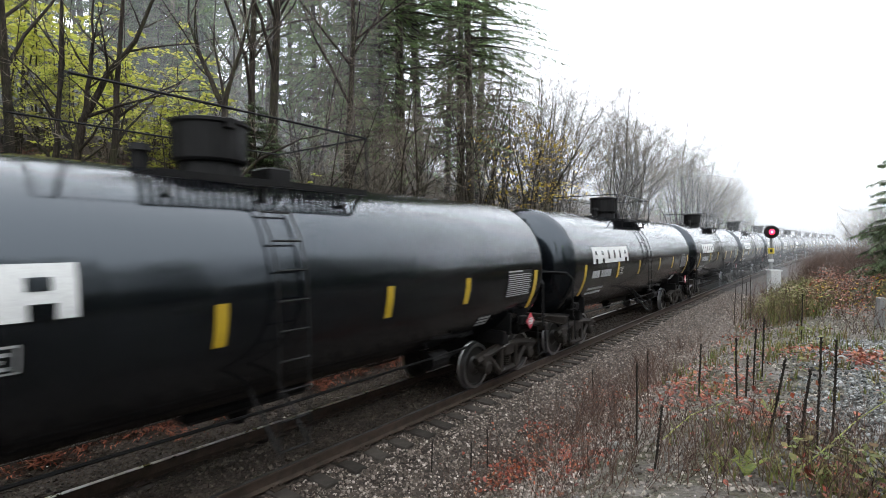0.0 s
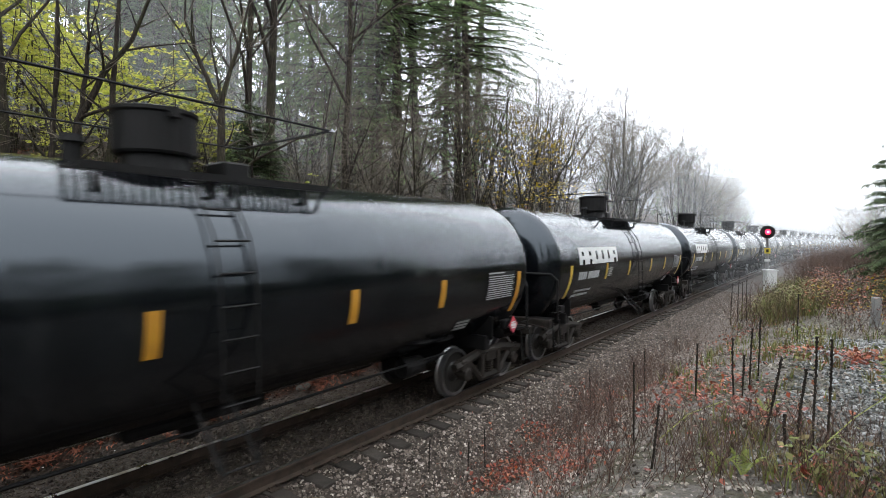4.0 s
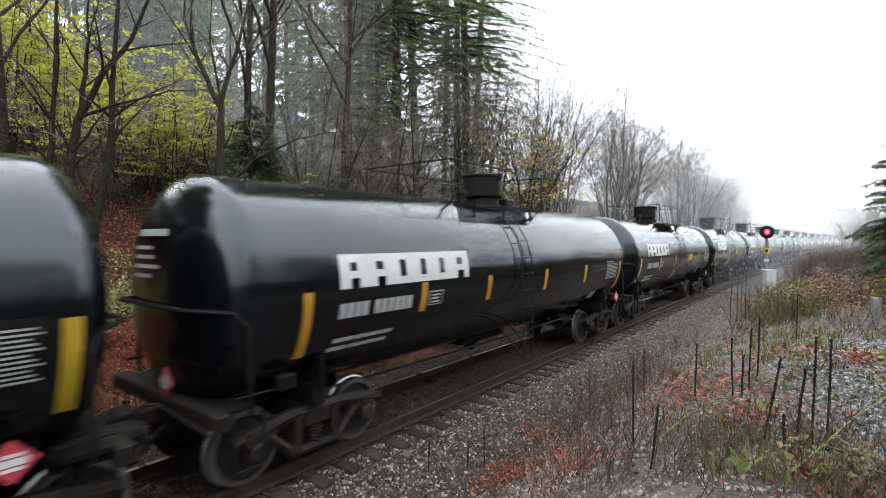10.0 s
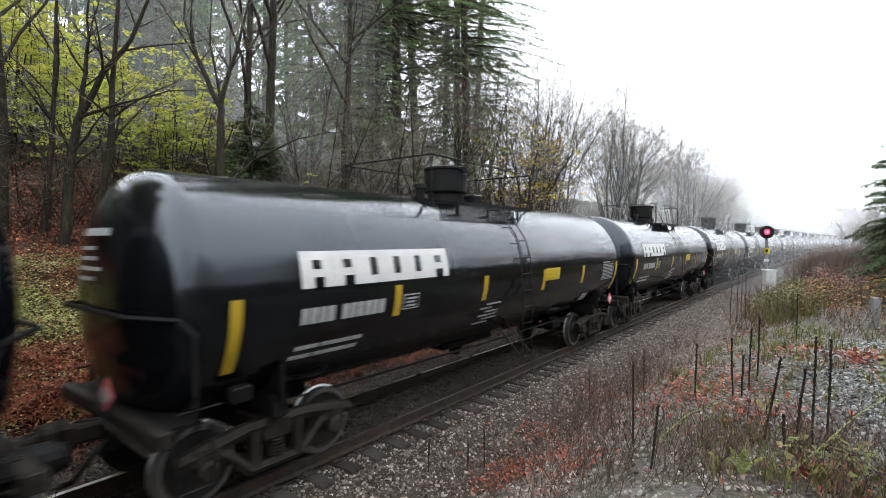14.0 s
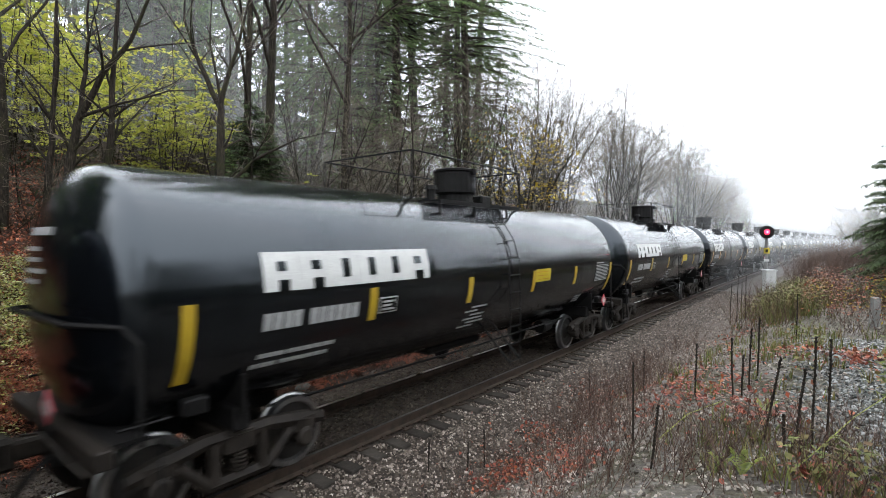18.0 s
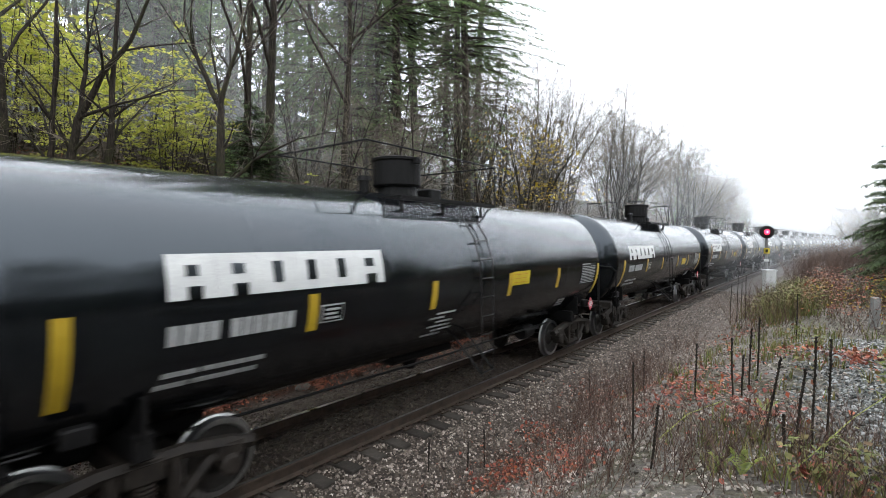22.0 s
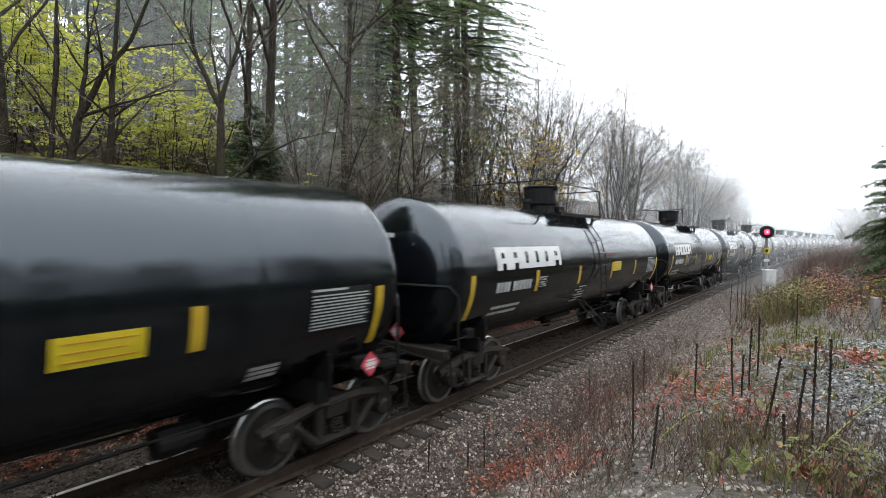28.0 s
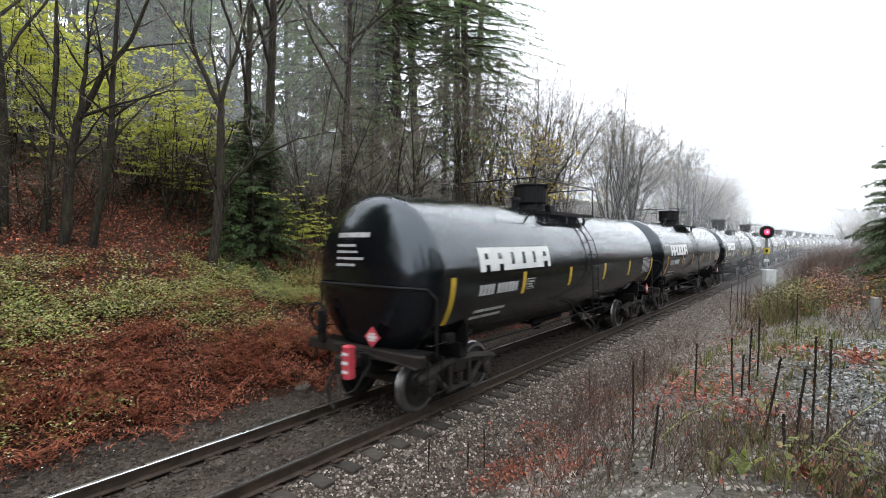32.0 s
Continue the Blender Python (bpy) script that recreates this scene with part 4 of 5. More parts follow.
def fir_tree(seed, height, r0, spread, bare=0.12, label="tall dark green fir with drooping boughs", thick=1.0, fine=1.0, leaf=None, step=1.0):
    rng = random.Random(seed)
    trunk, twigs, needles = Wood(), Wood(), Heap()
    pts = bend((0, 0, -0.3), (rng.uniform(-0.03, 0.03), rng.uniform(-0.03, 0.03), 1), height, 8, 0.012, 0.0, rng)
    trunk.limb(pts, [max(0.015, r0 * (1 - 0.96 * i / 8)) for i in range(9)], 8)
    z = height * bare * 0.4
    while z < height * 0.985:
        f = z / height
        reach = spread * (1 - f) ** 0.75 * (0.35 + 0.65 * min(1, f / max(0.01, bare)))
        i = min(7, int(f * 8))
        c = pts[i].lerp(pts[i + 1], f * 8 - i)
        for k in range(rng.choice((3, 4, 5))):
            if f < bare and rng.random() < 0.55:
                continue
            a = rng.uniform(0, 2 * math.pi)
            ln = reach * rng.uniform(0.55, 1.12) + 0.15
            d = Vector((math.cos(a), math.sin(a), 0.25 if f > 0.6 else 0.02))
            b = bend(c, d, ln, 5, 0.05, -0.06 - 0.05 * (1 - f), rng)
            twigs.limb(b, [0.035 * ln / 3 + 0.008, 0.028 * ln / 3 + 0.006, 0.02 * ln / 3 + 0.005, 0.012, 0.008, 0.004], 3)
            side = Vector((-d.y, d.x, 0))
            for j in range(max(5, int(ln * 19 * thick))):
                g = rng.uniform(0.18, 1.0)
                q = min(4, int(g * 5))
                p = b[q].lerp(b[q + 1], g * 5 - q)
                s = rng.choice((-1, 1))
                tw = (side * s * rng.uniform(0.5, 1) + d * rng.uniform(0.2, 0.8) + Vector((0, 0, rng.uniform(-0.75, 0.0)))).normalized()
                tl = fine * rng.uniform(0.3, 0.7) * (0.55 + 0.45 * ln / spread) * (1.25 - 0.6 * g)
                w = tw.cross(Vector((rng.uniform(-0.4, 0.4), rng.uniform(-0.4, 0.4), 1))).normalized() * rng.uniform(0.02, 0.042) * fine
                e = p + tw * tl + Vector((0, 0, -0.05))
                m_ = p.lerp(e, 0.45)
                needles.add([p, m_ - w, e, m_ + w], [(0, 1, 2, 3)])
        z += step * rng.uniform(0.22, 0.42) * (1.0 if f < 0.7 else 0.7)
    t = tagged(new("fir_tree"), label, "fir tree", "trees along the line")
    part("trunk", trunk.heap.mesh("trunk", M_BARK, True), None, t)
    tagged(part("crown", twigs.heap.mesh("crown", M_BARK), None, t), kind="stuff")
    tagged(part("foliage", needles.mesh("foliage", leaf or M_NEEDLE), None, t), kind="stuff")
    return t


def stand(tree, x, y, turn=0.0, size=1.0, tilt=0.0):
    tree.matrix_basis = pose(x, y, gz(x, y) - 0.05, tilt, 0, turn)
    tree.scale = (size,) * 3
    return tree


def repeat(tree, x, y, turn=0.0, size=1.0, tilt=0.0):
    return stand(copy_thing(tree, Matrix()), x, y, turn, size, tilt)


def view(px, depth):
    """Plan place on the line of sight that leans px (right is positive) at that depth before the eye."""
    depth *= 0.95
    c, s = math.cos(radians(YAW)), math.sin(radians(YAW))
    return EYE[0] + depth * (px * c - s), depth * (px * s + c)


# --- the woods ---
def limbed_tree(seed, limbs, r0, density=(1.3, 1.8, 2.4), label="leaning leafless maple with a forked trunk", leaves=0):
    """A tree with its main limbs given as (radius share, (across, up) ...) in metres, then grown on by chance."""
    rng = random.Random(seed)
    trunk, twigs, tips = Wood(), Wood(), []
    c, s = math.cos(radians(YAW)), math.sin(radians(YAW))
    drift = rng.uniform(-0.08, 0.08)
    for share, *line in limbs:
        pts = []
        ctrl = [Vector((a * c, a * s, h)) + Vector((-s, c, 0)) * drift * h for a, h in line]
        for a, b in zip(ctrl, ctrl[1:]):
            for k in range(3):
                pts.append(a.lerp(b, k / 3) + Vector((rng.uniform(-1, 1), rng.uniform(-1, 1), 0)) * 0.03)
        pts.append(ctrl[-1])
        n = len(pts)
        fine = 0.35 if share == 1.0 and len(limbs) > 1 else 0.93
        radii = [r0 * share * (1 - fine * i / (n - 1)) for i in range(n)]
        trunk.limb(pts, radii, 8)
        length = sum((b - a).length for a, b in zip(pts, pts[1:]))
        for j in range(int(length * 1.5)):
            f = rng.uniform(0.25, 1.0)
            i = min(n - 2, int(f * (n - 1)))
            d = (pts[i + 1] - pts[i]).normalized()
            q = bend(pts[i], spread_from(d, rng.uniform(0.5, 1.1), rng), rng.uniform(0.8, 2.6), 5, 0.16, 0.06, rng)
            grow(trunk, twigs, q, min(0.045, radii[i] * 0.5), 1, rng, density, tips)
    return finish_tree("tree", label, "tree", trunk, twigs, None, None, "trees along the line")


def leafy_maple(seed, height, stems):
    """An understorey maple: slim stems with flat layered sprays of leaves."""
    rng = random.Random(seed)
    trunk, twigs, heap = Wood(), Wood(), Heap()
    for k in range(stems):
        a = rng.uniform(0, 6.28)
        pts = bend((rng.uniform(-0.4, 0.4), rng.uniform(-0.4, 0.4), -0.3), (math.cos(a) * 0.3, math.sin(a) * 0.3, 1), height * rng.uniform(0.6, 1.05), 8, 0.08, 0.02, rng)
        trunk.limb(pts, [0.035 * (1 - 0.1 * i) for i in range(9)], 5)
        z = 2.5
        while z < pts[-1].z:
            f = min(0.999, z / max(0.1, pts[-1].z))
            i = min(7, int(f * 8))
            c = pts[i].lerp(pts[i + 1], f * 8 - i)
            b = rng.uniform(0, 6.28)
            d = Vector((math.cos(b), math.sin(b), 0.12))
            ln = rng.uniform(0.7, 2.3) * (1.15 - 0.5 * f)
            br = bend(c, d, ln, 4, 0.12, -0.01, rng)
            twigs.limb(br, [0.012, 0.01, 0.008, 0.006, 0.004], 3)
            side = Vector((-d.y, d.x, 0))
            for j in range(int(ln * 25)):
                g = rng.uniform(0.2, 1.05)
                q = min(3, int(g * 4))
                p = br[q].lerp(br[q + 1], g * 4 - q) + side * rng.gauss(0, 0.2 * ln * 0.6) + Vector((0, 0, rng.gauss(0, 0.035)))
                leaf_quads(heap, p, 1, 0.01, 0.095, rng)
            z += rng.uniform(0.25, 0.5)
    return finish_tree("tree", "young maple with layered yellow-green autumn leaves", "tree", trunk, twigs, heap, M_MAPLE, "trees along the line")


def build_woods():
    rng = random.Random(21)
    alder = [bare_tree(s, h, r, st, dn) for s, h, r, st, dn in ((1, 15, 0.17, 1, (1.2, 1.9, 2.4)),)] + [spreading_tree(2, 12.3, 0.085, 4, 0.46), spreading_tree(3, 11.5, 0.08, 5, 0.5), spreading_tree(4, 12.8, 0.1, 3, 0.36)]
    shrub = [spreading_tree(s, 3.2, 0.022, 5, 1.0, "tangle of leafless brown shrub stems") for s in (51, 52)]
    for sh in shrub:
        sh.name = "shrub"
        tagged(sh, category="shrub", group="shrubs on the bank")
    maple = [leafy_maple(11, 6.0, 5), leafy_maple(12, 7.5, 5)]
    gold = bare_tree(13, 6, 0.05, 3, (1.5, 1.8, 1.6), 0.0, 9, M_GOLD, "young tree with sparse golden leaves", 0.066, 0.4, top=2, low=2.0)
    firs = [fir_tree(31, 34, 0.27, 7.0, 0.3, thick=1.5, fine=0.62), fir_tree(32, 22, 0.2, 3.8, 0.15), fir_tree(33, 12, 0.16, 2.6, 0.05)]
    first = set()

    def put(kind, px, depth, turn=None, size=1.0, tilt=0.0):
        x, y = view(px, depth)
        t = rng.uniform(0, 360) if turn is None else turn
        if kind.name in first:
            return repeat(kind, x, y, t, size, tilt)
        first.add(kind.name)
        return stand(kind, x, y, t, size, tilt)

    fork = limbed_tree(71, ((1.0, (0, -0.3), (0.3, 1.9), (0.52, 3.2)), (0.6, (0.52, 3.1), (1.2, 4.3), (1.86, 5.1), (2.3, 6.0), (2.8, 6.7), (3.6, 8.4)),
                            (0.5, (0.5, 3.1), (0.75, 4.3), (0.85, 5.6), (1.1, 8.5)), (0.35, (0.55, 3.2), (1.4, 3.5), (2.8, 3.85), (3.95, 3.9))), 0.14)
    put(fork, -0.775, 13.0, 0)
    lean = limbed_tree(72, ((1.0, (0, -0.3), (0.7, 2.6), (0.9, 4.6), (1.2, 7.0), (1.3, 9.5)),), 0.11, label="slim leaning leafless tree")
    put(lean, -0.72, 13.4, 0)
    pole = limbed_tree(73, ((1.0, (0, -0.3), (0.3, 1.8), (0.45, 3.4), (0.65, 6.6), (0.7, 10)),), 0.1, label="slim upright leafless tree")
    put(pole, -0.815, 13.2, 0)
    vase = limbed_tree(74, ((1.0, (0, -0.3), (0.15, 2.4), (0.2, 4.2), (0.15, 4.9)), (0.6, (0.15, 4.8), (-0.5, 6.1), (-0.9, 7.3), (-1.1, 9.5)),
                            (0.6, (0.15, 4.8), (0.4, 5.9), (0.8, 7.3), (1.1, 9.2)), (0.35, (0.15, 4.9), (-0.15, 6.6), (-0.2, 8.5)), (0.42, (0.25, 2.4), (1.1, 3.3), (2.3, 3.9), (3.3, 4.1))), 0.14,
                       label="leafless forked maple on the bank")
    put(vase, -0.47, 14.5, 0)
    for px, d, k, size in ((-0.895, 12.8, 0, 0.8), (-0.39, 17, 0, 0.95), (-0.345, 18, 0, 1.2), (-0.2, 22, 0, 1.1), (-0.28, 24, 2, 0.9),
                           (-0.08, 21, 2, 0.9), (0.06, 25, 3, 0.85), (0.14, 28, 2, 0.95), (-0.25, 19, 2, 0.7), (0.18, 31, 1, 0.85), (-0.02, 22, 2, 0.8)):
        put(alder[k], px, d, None, size)
    for px, d, k, size in ((-0.88, 15.5, 0, 0.62), (-0.78, 17, 1, 0.6), (-0.81, 15, 0, 0.55), (-0.66, 16.5, 0, 0.8), (-0.7, 18.5, 0, 1.05), (-0.61, 18, 0, 0.85), (-0.93, 17.5, 1, 1.0), (-0.83, 20, 1, 1.1), (-0.5, 20, 0, 0.6), (-0.31, 16.5, 1, 0.5), (-0.52, 18, 1, 0.9), (-0.57, 16.5, 0, 1.0), (-0.6, 18, 1, 1.0), (-0.46, 19, 1, 0.7),
                           (-0.275, 16.5, 0, 0.5), (-0.63, 16.5, 1, 0.5), (-0.55, 17.5, 0, 0.55), (-0.5, 17, 1, 0.5), (-0.58, 19.5, 1, 0.65), (-0.9, 16.5, 1, 1.0), (-0.86, 18.5, 0, 1.2), (-0.74, 18.5, 1, 0.8), (-0.66, 20, 0, 1.0), (-0.8, 17.5, 0, 0.7)):
        put(maple[k], px, d, None, size)
    for px, d in ((0.185, 25), (0.15, 26), (0.22, 29)):
        put(gold, px, d, None, 1.3)
    for px, d, k, size in ((-0.19, 26, 1, 1.1), (-0.09, 27, 0, 1.0), (0.03, 31, 0, 1.0), (0.05, 30, 0, 1.0), (-0.05, 30, 0, 1.05), (-0.14, 31, 0, 1.0), (-0.17, 27, 1, 1.0), (-0.1, 28, 1, 1.0), (0.0, 34, 1, 1.1), (-0.21, 34, 1, 0.95), (-0.31, 36, 1, 1.05), (0.06, 38, 0, 1.0), (-0.43, 15.5, 2, 0.3), (-0.37, 17, 2, 0.3)):
        put(firs[k], px, d, None, size)
    for i in range(28):
        px = rng.uniform(-0.92, 0.0)
        d = 13.4 / (0.587 - 0.81 * px) + rng.uniform(2.0, 7.0)
        put(shrub[i % 2], px, d, None, rng.uniform(0.6, 1.15))
    # bare trees receding along the line
    for i in range(42):
        s = DEEP * (28 + 102 * (i / 42) ** 1.2 + rng.uniform(-1, 1))
        x = xc(s) - WIDE * rng.uniform(7.5, 13)
        repeat(alder[(1, 2, 3, 2, 1)[i % 5]], x, s, rng.uniform(0, 360), rng.uniform(0.8, 1.1) * (1.14 if s < 40 else 1.26 if s < 80 else 1.0))
    for i in range(16):
        s = 62 + i * 7 + rng.uniform(-2, 2)
        repeat(firs[1 + rng.randrange(2)], xc(s) - rng.uniform(10, 18), s, rng.uniform(0, 360), rng.uniform(0.36, 0.55))
    # woods on the hill behind
    for i in range(56):
        px, d = rng.uniform(-0.66, -0.34) if i % 3 else rng.uniform(-0.95, -0.66), rng.uniform(34, 80)
        x, y = view(px, d)
        if -35 < x - xc(y) < -22.5:
            x -= 14
        repeat(firs[i % 2] if rng.random() < 0.9 else alder[rng.randrange(4)], x, y, rng.uniform(0, 360), rng.uniform(0.8, 1.15))
    # unseen woods behind the camera, added for the dark reflection in the tank heads
    for i in range(26):
        s = -9 - 1.7 * i + rng.uniform(-1, 1)
        u = rng.uniform(9, 17) if i % 2 else -rng.uniform(8, 14)
        repeat(firs[i % 3] if i % 4 < 3 else alder[i % 4], u, s, rng.uniform(0, 360), rng.uniform(0.55, 0.9))
    for i in range(13):
        s = -3 - 1.4 * i + rng.uniform(-0.5, 0.5)
        repeat(firs[0] if i % 3 else firs[1], -rng.uniform(9, 17), s, rng.uniform(0, 360), rng.uniform(0.6, 0.9))
    for i in range(12):
        repeat(firs[1], -rng.uniform(7.8, 11.5), -1.5 - 1.5 * i + rng.uniform(-0.5, 0.5), rng.uniform(0, 360), rng.uniform(0.75, 1.0))
    # unseen trees right of the view, added to darken the tanks' side reflections
    for i in range(36):
        s = -9 + 1.15 * i + rng.uniform(-0.7, 0.7)
        repeat(firs[2] if i % 4 else alder[1 + i % 3], 12.5 + 0.24 * max(0.0, s) + rng.uniform(0, 4), s, rng.uniform(0, 360), rng.uniform(0.75, 1.05))
    # verge woods across the line
    small = fir_tree(34, 4.9, 0.06, 1.9, 0.02, "young green fir with drooping boughs", 5.0, 0.4, M_YOUNG, 0.55)
    put(small, 0.925, 14.0, 30, 1.0)
    for px, d, size in ((-0.385, 16.3, 1.1), (-0.35, 16.8, 0.85), (-0.41, 17.0, 0.8), (0.98, 19, 1.2), (0.93, 26, 1.3)):
        put(small, px, d, None, size)
    for i in range(9):
        px = rng.uniform(-0.34, 0.0)
        put(shrub[i % 2], px, 14.5 / (0.587 - 0.81 * px) + rng.uniform(0.5, 4), None, rng.uniform(1.5, 2.2))
    for i in range(18):
        s = 40 + i * 7 + rng.uniform(-2, 2)
        x = xc(s) + rng.uniform(13, 19) + i * 0.35
        repeat(firs[2] if i % 2 else alder[rng.randrange(4)], x, s, rng.uniform(0, 360), rng.uniform(0.35, 0.6))
    for i in range(20):
        s = 58 + i * 5 + rng.uniform(-2, 2)
        repeat(firs[2] if i % 3 == 0 else alder[1 + i % 3], xc(s) + rng.uniform(8.5, 12.5), s, rng.uniform(0, 360), rng.uniform(0.4, 0.65))
    for px, d, k, turn in ((-0.26, 29, 1, 40), (-0.36, 34, 0, 130), (-0.3, 40, 1, 250), (-0.13, 26, 1, 300)):
        put(firs[k], px, d, turn, 1.0)
    for i in range(6):
        put(shrub[i % 2], 0.19 + 0.035 * i, 32 + 2.4 * i, None, rng.uniform(1.3, 1.8))
    for i in range(28):
        s = 24 + i * 2.4 + rng.uniform(-1, 1)
        repeat(shrub[i % 2], xc(s) + rng.uniform(8.0, 14), s, rng.uniform(0, 360), rng.uniform(0.8, 1.7))


build_woods()


# ================= hill road and lorry =================
M_ASPHALT = surface("hill_asphalt", (0.035, 0.035, 0.036), (0.065, 0.065, 0.066), 0.8, 2, 60)
M_VAN = surface("white_trailer_panel", (0.85, 0.86, 0.87), (0.95, 0.95, 0.96), 0.6, 1.5, 40)
M_TYRE = surface("tyre_rubber", (0.012, 0.012, 0.012), (0.028, 0.028, 0.028), 0.8, 6, 60)
M_PANE = surface("dark_window", (0.01, 0.012, 0.014), (0.02, 0.022, 0.025), 0.15, 3, 40)
ROAD_U, ROAD_Z = -28.4, 9.48


def build_road():
    ys = list(range(-160, 500, 10))
    verts, faces = [], []
    for s in ys:
        for u, z in ((-2.9, -0.3), (-2.9, 0.02), (0, 0.06), (2.9, 0.02), (2.9, -0.3)):
            verts.append(along(s, ROAD_U + u, ROAD_Z + z) @ Vector((0, 0, 0)))
    for j in range(len(ys) - 1):
        for i in range(4):
            faces.append((j * 5 + i, j * 5 + i + 1, (j + 1) * 5 + i + 1, (j + 1) * 5 + i))
    tagged(new("road", mesh_of("road", verts, faces, M_ASPHALT)), "narrow wet asphalt road on the hillside", "road", kind="structure")


def build_lorry():
    """Nose at y = 0, tail towards +y; it drives towards -y."""
    lorry = tagged(new("lorry"), "white articulated lorry passing behind the trees", "lorry")
    tr = part("trailer", bx(-1.28, 1.28, 3.2, 18.6, 1.15, 3.4, 0.04), M_VAN, lorry, "long white box trailer")
    for y in [3.6 + k * 1.3 for k in range(12)]:
        part("panel_rib", bx(1.282, 1.3, y, y + 0.05, 1.2, 3.35), M_VAN, tr)
    part("side_rail", bx(-1.26, 1.26, 3.3, 18.5, 1.0, 1.15, 0.02), M_MAST, tr)
    part("underrun", bx(-1.2, 1.2, 18.3, 18.45, 0.5, 0.65, 0.01), M_MAST, tr)
    cab = part("cab", bx(-1.2, 1.2, 0.0, 2.3, 0.75, 3.0, 0.18), M_VAN, lorry, "white driving cab")
    part("windscreen", bx(-1.0, 1.0, -0.02, 0.05, 1.9, 2.6, 0.01), M_PANE, cab)
    part("side_window", bx(1.18, 1.22, 0.4, 1.3, 1.9, 2.5, 0.01), M_PANE, cab)
    part("fairing", bx(-1.1, 1.1, 0.7, 2.3, 3.0, 3.3, 0.12), M_VAN, cab)
    part("chassis", bx(-0.5, 0.5, 0.3, 5.5, 0.6, 0.9, 0.02), M_BLACK, lorry)
    for y in (1.1, 3.6, 4.8, 15.9, 17.2):
        ax = part("axle", lt("x", ((-1.2, 0), (-1.2, 0.3), (-1.18, 0.48), (-0.95, 0.48), (-0.9, 0.1), (0.9, 0.1), (0.95, 0.48), (1.18, 0.48), (1.2, 0.3), (1.2, 0)), 20), M_TYRE, lorry, "axle with black tyres", at=pose(0, y, 0.48))
        part("hub", lt("x", ((1.19, 0.0), (1.205, 0.0), (1.205, 0.2), (1.19, 0.24)), 10), M_MAST, ax)
    return lorry


build_road()
lorry = build_lorry()


def lorry_pose(t):
    return along(6.1 - 20.3 * (t - 24.5), ROAD_U + 1.4, ROAD_Z + 0.05)


# ================= signal =================
def build_signal():
    x, y = 4.75, 24.3
    z = gz(x, y)
    sig = tagged(new("railway_signal"), "black railway signal with a lit red lamp on a grey mast", "signal")
    sig.matrix_basis = pose(x, y, z, 0, 0, 10) @ Matrix.Scale(0.87, 4)
    part("mast", lt("z", ((-0.2, 0.07), (0.0, 0.07), (3.1, 0.06), (3.11, 0)), 12), M_MAST, sig, smooth=False)
    part("target_disc", lt("y", ((-0.01, 0.0), (-0.01, 0.3), (0.01, 0.305), (0.02, 0.3), (0.02, 0)), 28, (0, -0.1, 3.12)), M_BLACK, sig, "round black backing disc")
    part("hood", lt("y", ((-0.28, 0.13), (-0.28, 0.14), (-0.11, 0.14), (-0.11, 0.13)), 18, (0, -0.1, 3.12)), M_BLACK, sig)
    part("lens", lt("y", ((-0.13, 0.0), (-0.125, 0.11), (-0.11, 0.12)), 18, (0, -0.1, 3.12)), M_LAMP, sig, "glowing red lens")
    part("lamp_core", lt("y", ((-0.15, 0.0), (-0.145, 0.034), (-0.135, 0.038)), 12, (0.01, -0.1, 3.12)), M_LAMPCORE, sig)
    part("lamp_case", bx(-0.16, 0.16, -0.08, 0.28, 2.94, 3.3, 0.03), M_BLACK, sig)
    part("number_plate", bx(-0.12, 0.12, -0.09, -0.07, 2.1, 2.36, 0.005), M_PANEL, sig, "small amber plate with a dark mark")
    part("plate_mark", bx(-0.05, 0.05, -0.096, -0.091, 2.16, 2.3), M_BLACK, sig)
    part("lower_plate", bx(-0.11, 0.11, -0.09, -0.07, 1.72, 1.84, 0.005), M_WHITE, sig, "small white plate")
    cab = tagged(new("relay_cabinet"), "pale grey metal relay cabinet beside the signal", "cabinet")
    cab.matrix_basis = pose(x + 0.14, y - 0.5, gz(x + 0.14, y - 0.5), 0, 0, 30) @ Matrix.Scale(0.72, 4)
    part("body", bx(-0.27, 0.27, -0.22, 0.22, -0.1, 1.47, 0.015), M_CABINET, cab)
    part("roof", bx(-0.31, 0.31, -0.26, 0.26, 1.47, 1.53, 0.012), M_CABINET, cab)
    dr = part("door", bx(-0.24, 0.24, -0.235, -0.222, 0.05, 1.42, 0.004), M_CABINET, cab)
    part("handle", bx(0.16, 0.19, -0.26, -0.236, 0.7, 0.88, 0.005), M_MAST, dr)


build_signal()


# ================= stones, leaves and plants =================
def rock_shape(rng, flat=0.6):
    bm = bmesh.new()
    bmesh.ops.create_icosphere(bm, subdivisions=2, radius=1)
    o = rng.uniform(0, 50)
    for v in bm.verts:
        k = 1 + 0.35 * noise.noise(v.co * 1.3 + Vector((o, 0, 0)))
        v.co = Vector((v.co.x * k * 1.15, v.co.y * k * 0.9, v.co.z * k * flat))
    return bm


STONE_V = [np.array(v, float) for v in ((-1, -0.5, -0.3), (0.4, -0.9, -0.5), (1, 0.3, -0.3), (-0.3, 1, -0.4), (-0.55, -0.2, 0.6), (0.5, -0.25, 0.55), (0.2, 0.5, 0.7))]
STONE_F = [(0, 1, 5, 4), (1, 2, 5), (2, 6, 5), (2, 3, 6), (3, 4, 6), (3, 0, 4), (4, 5, 6)]


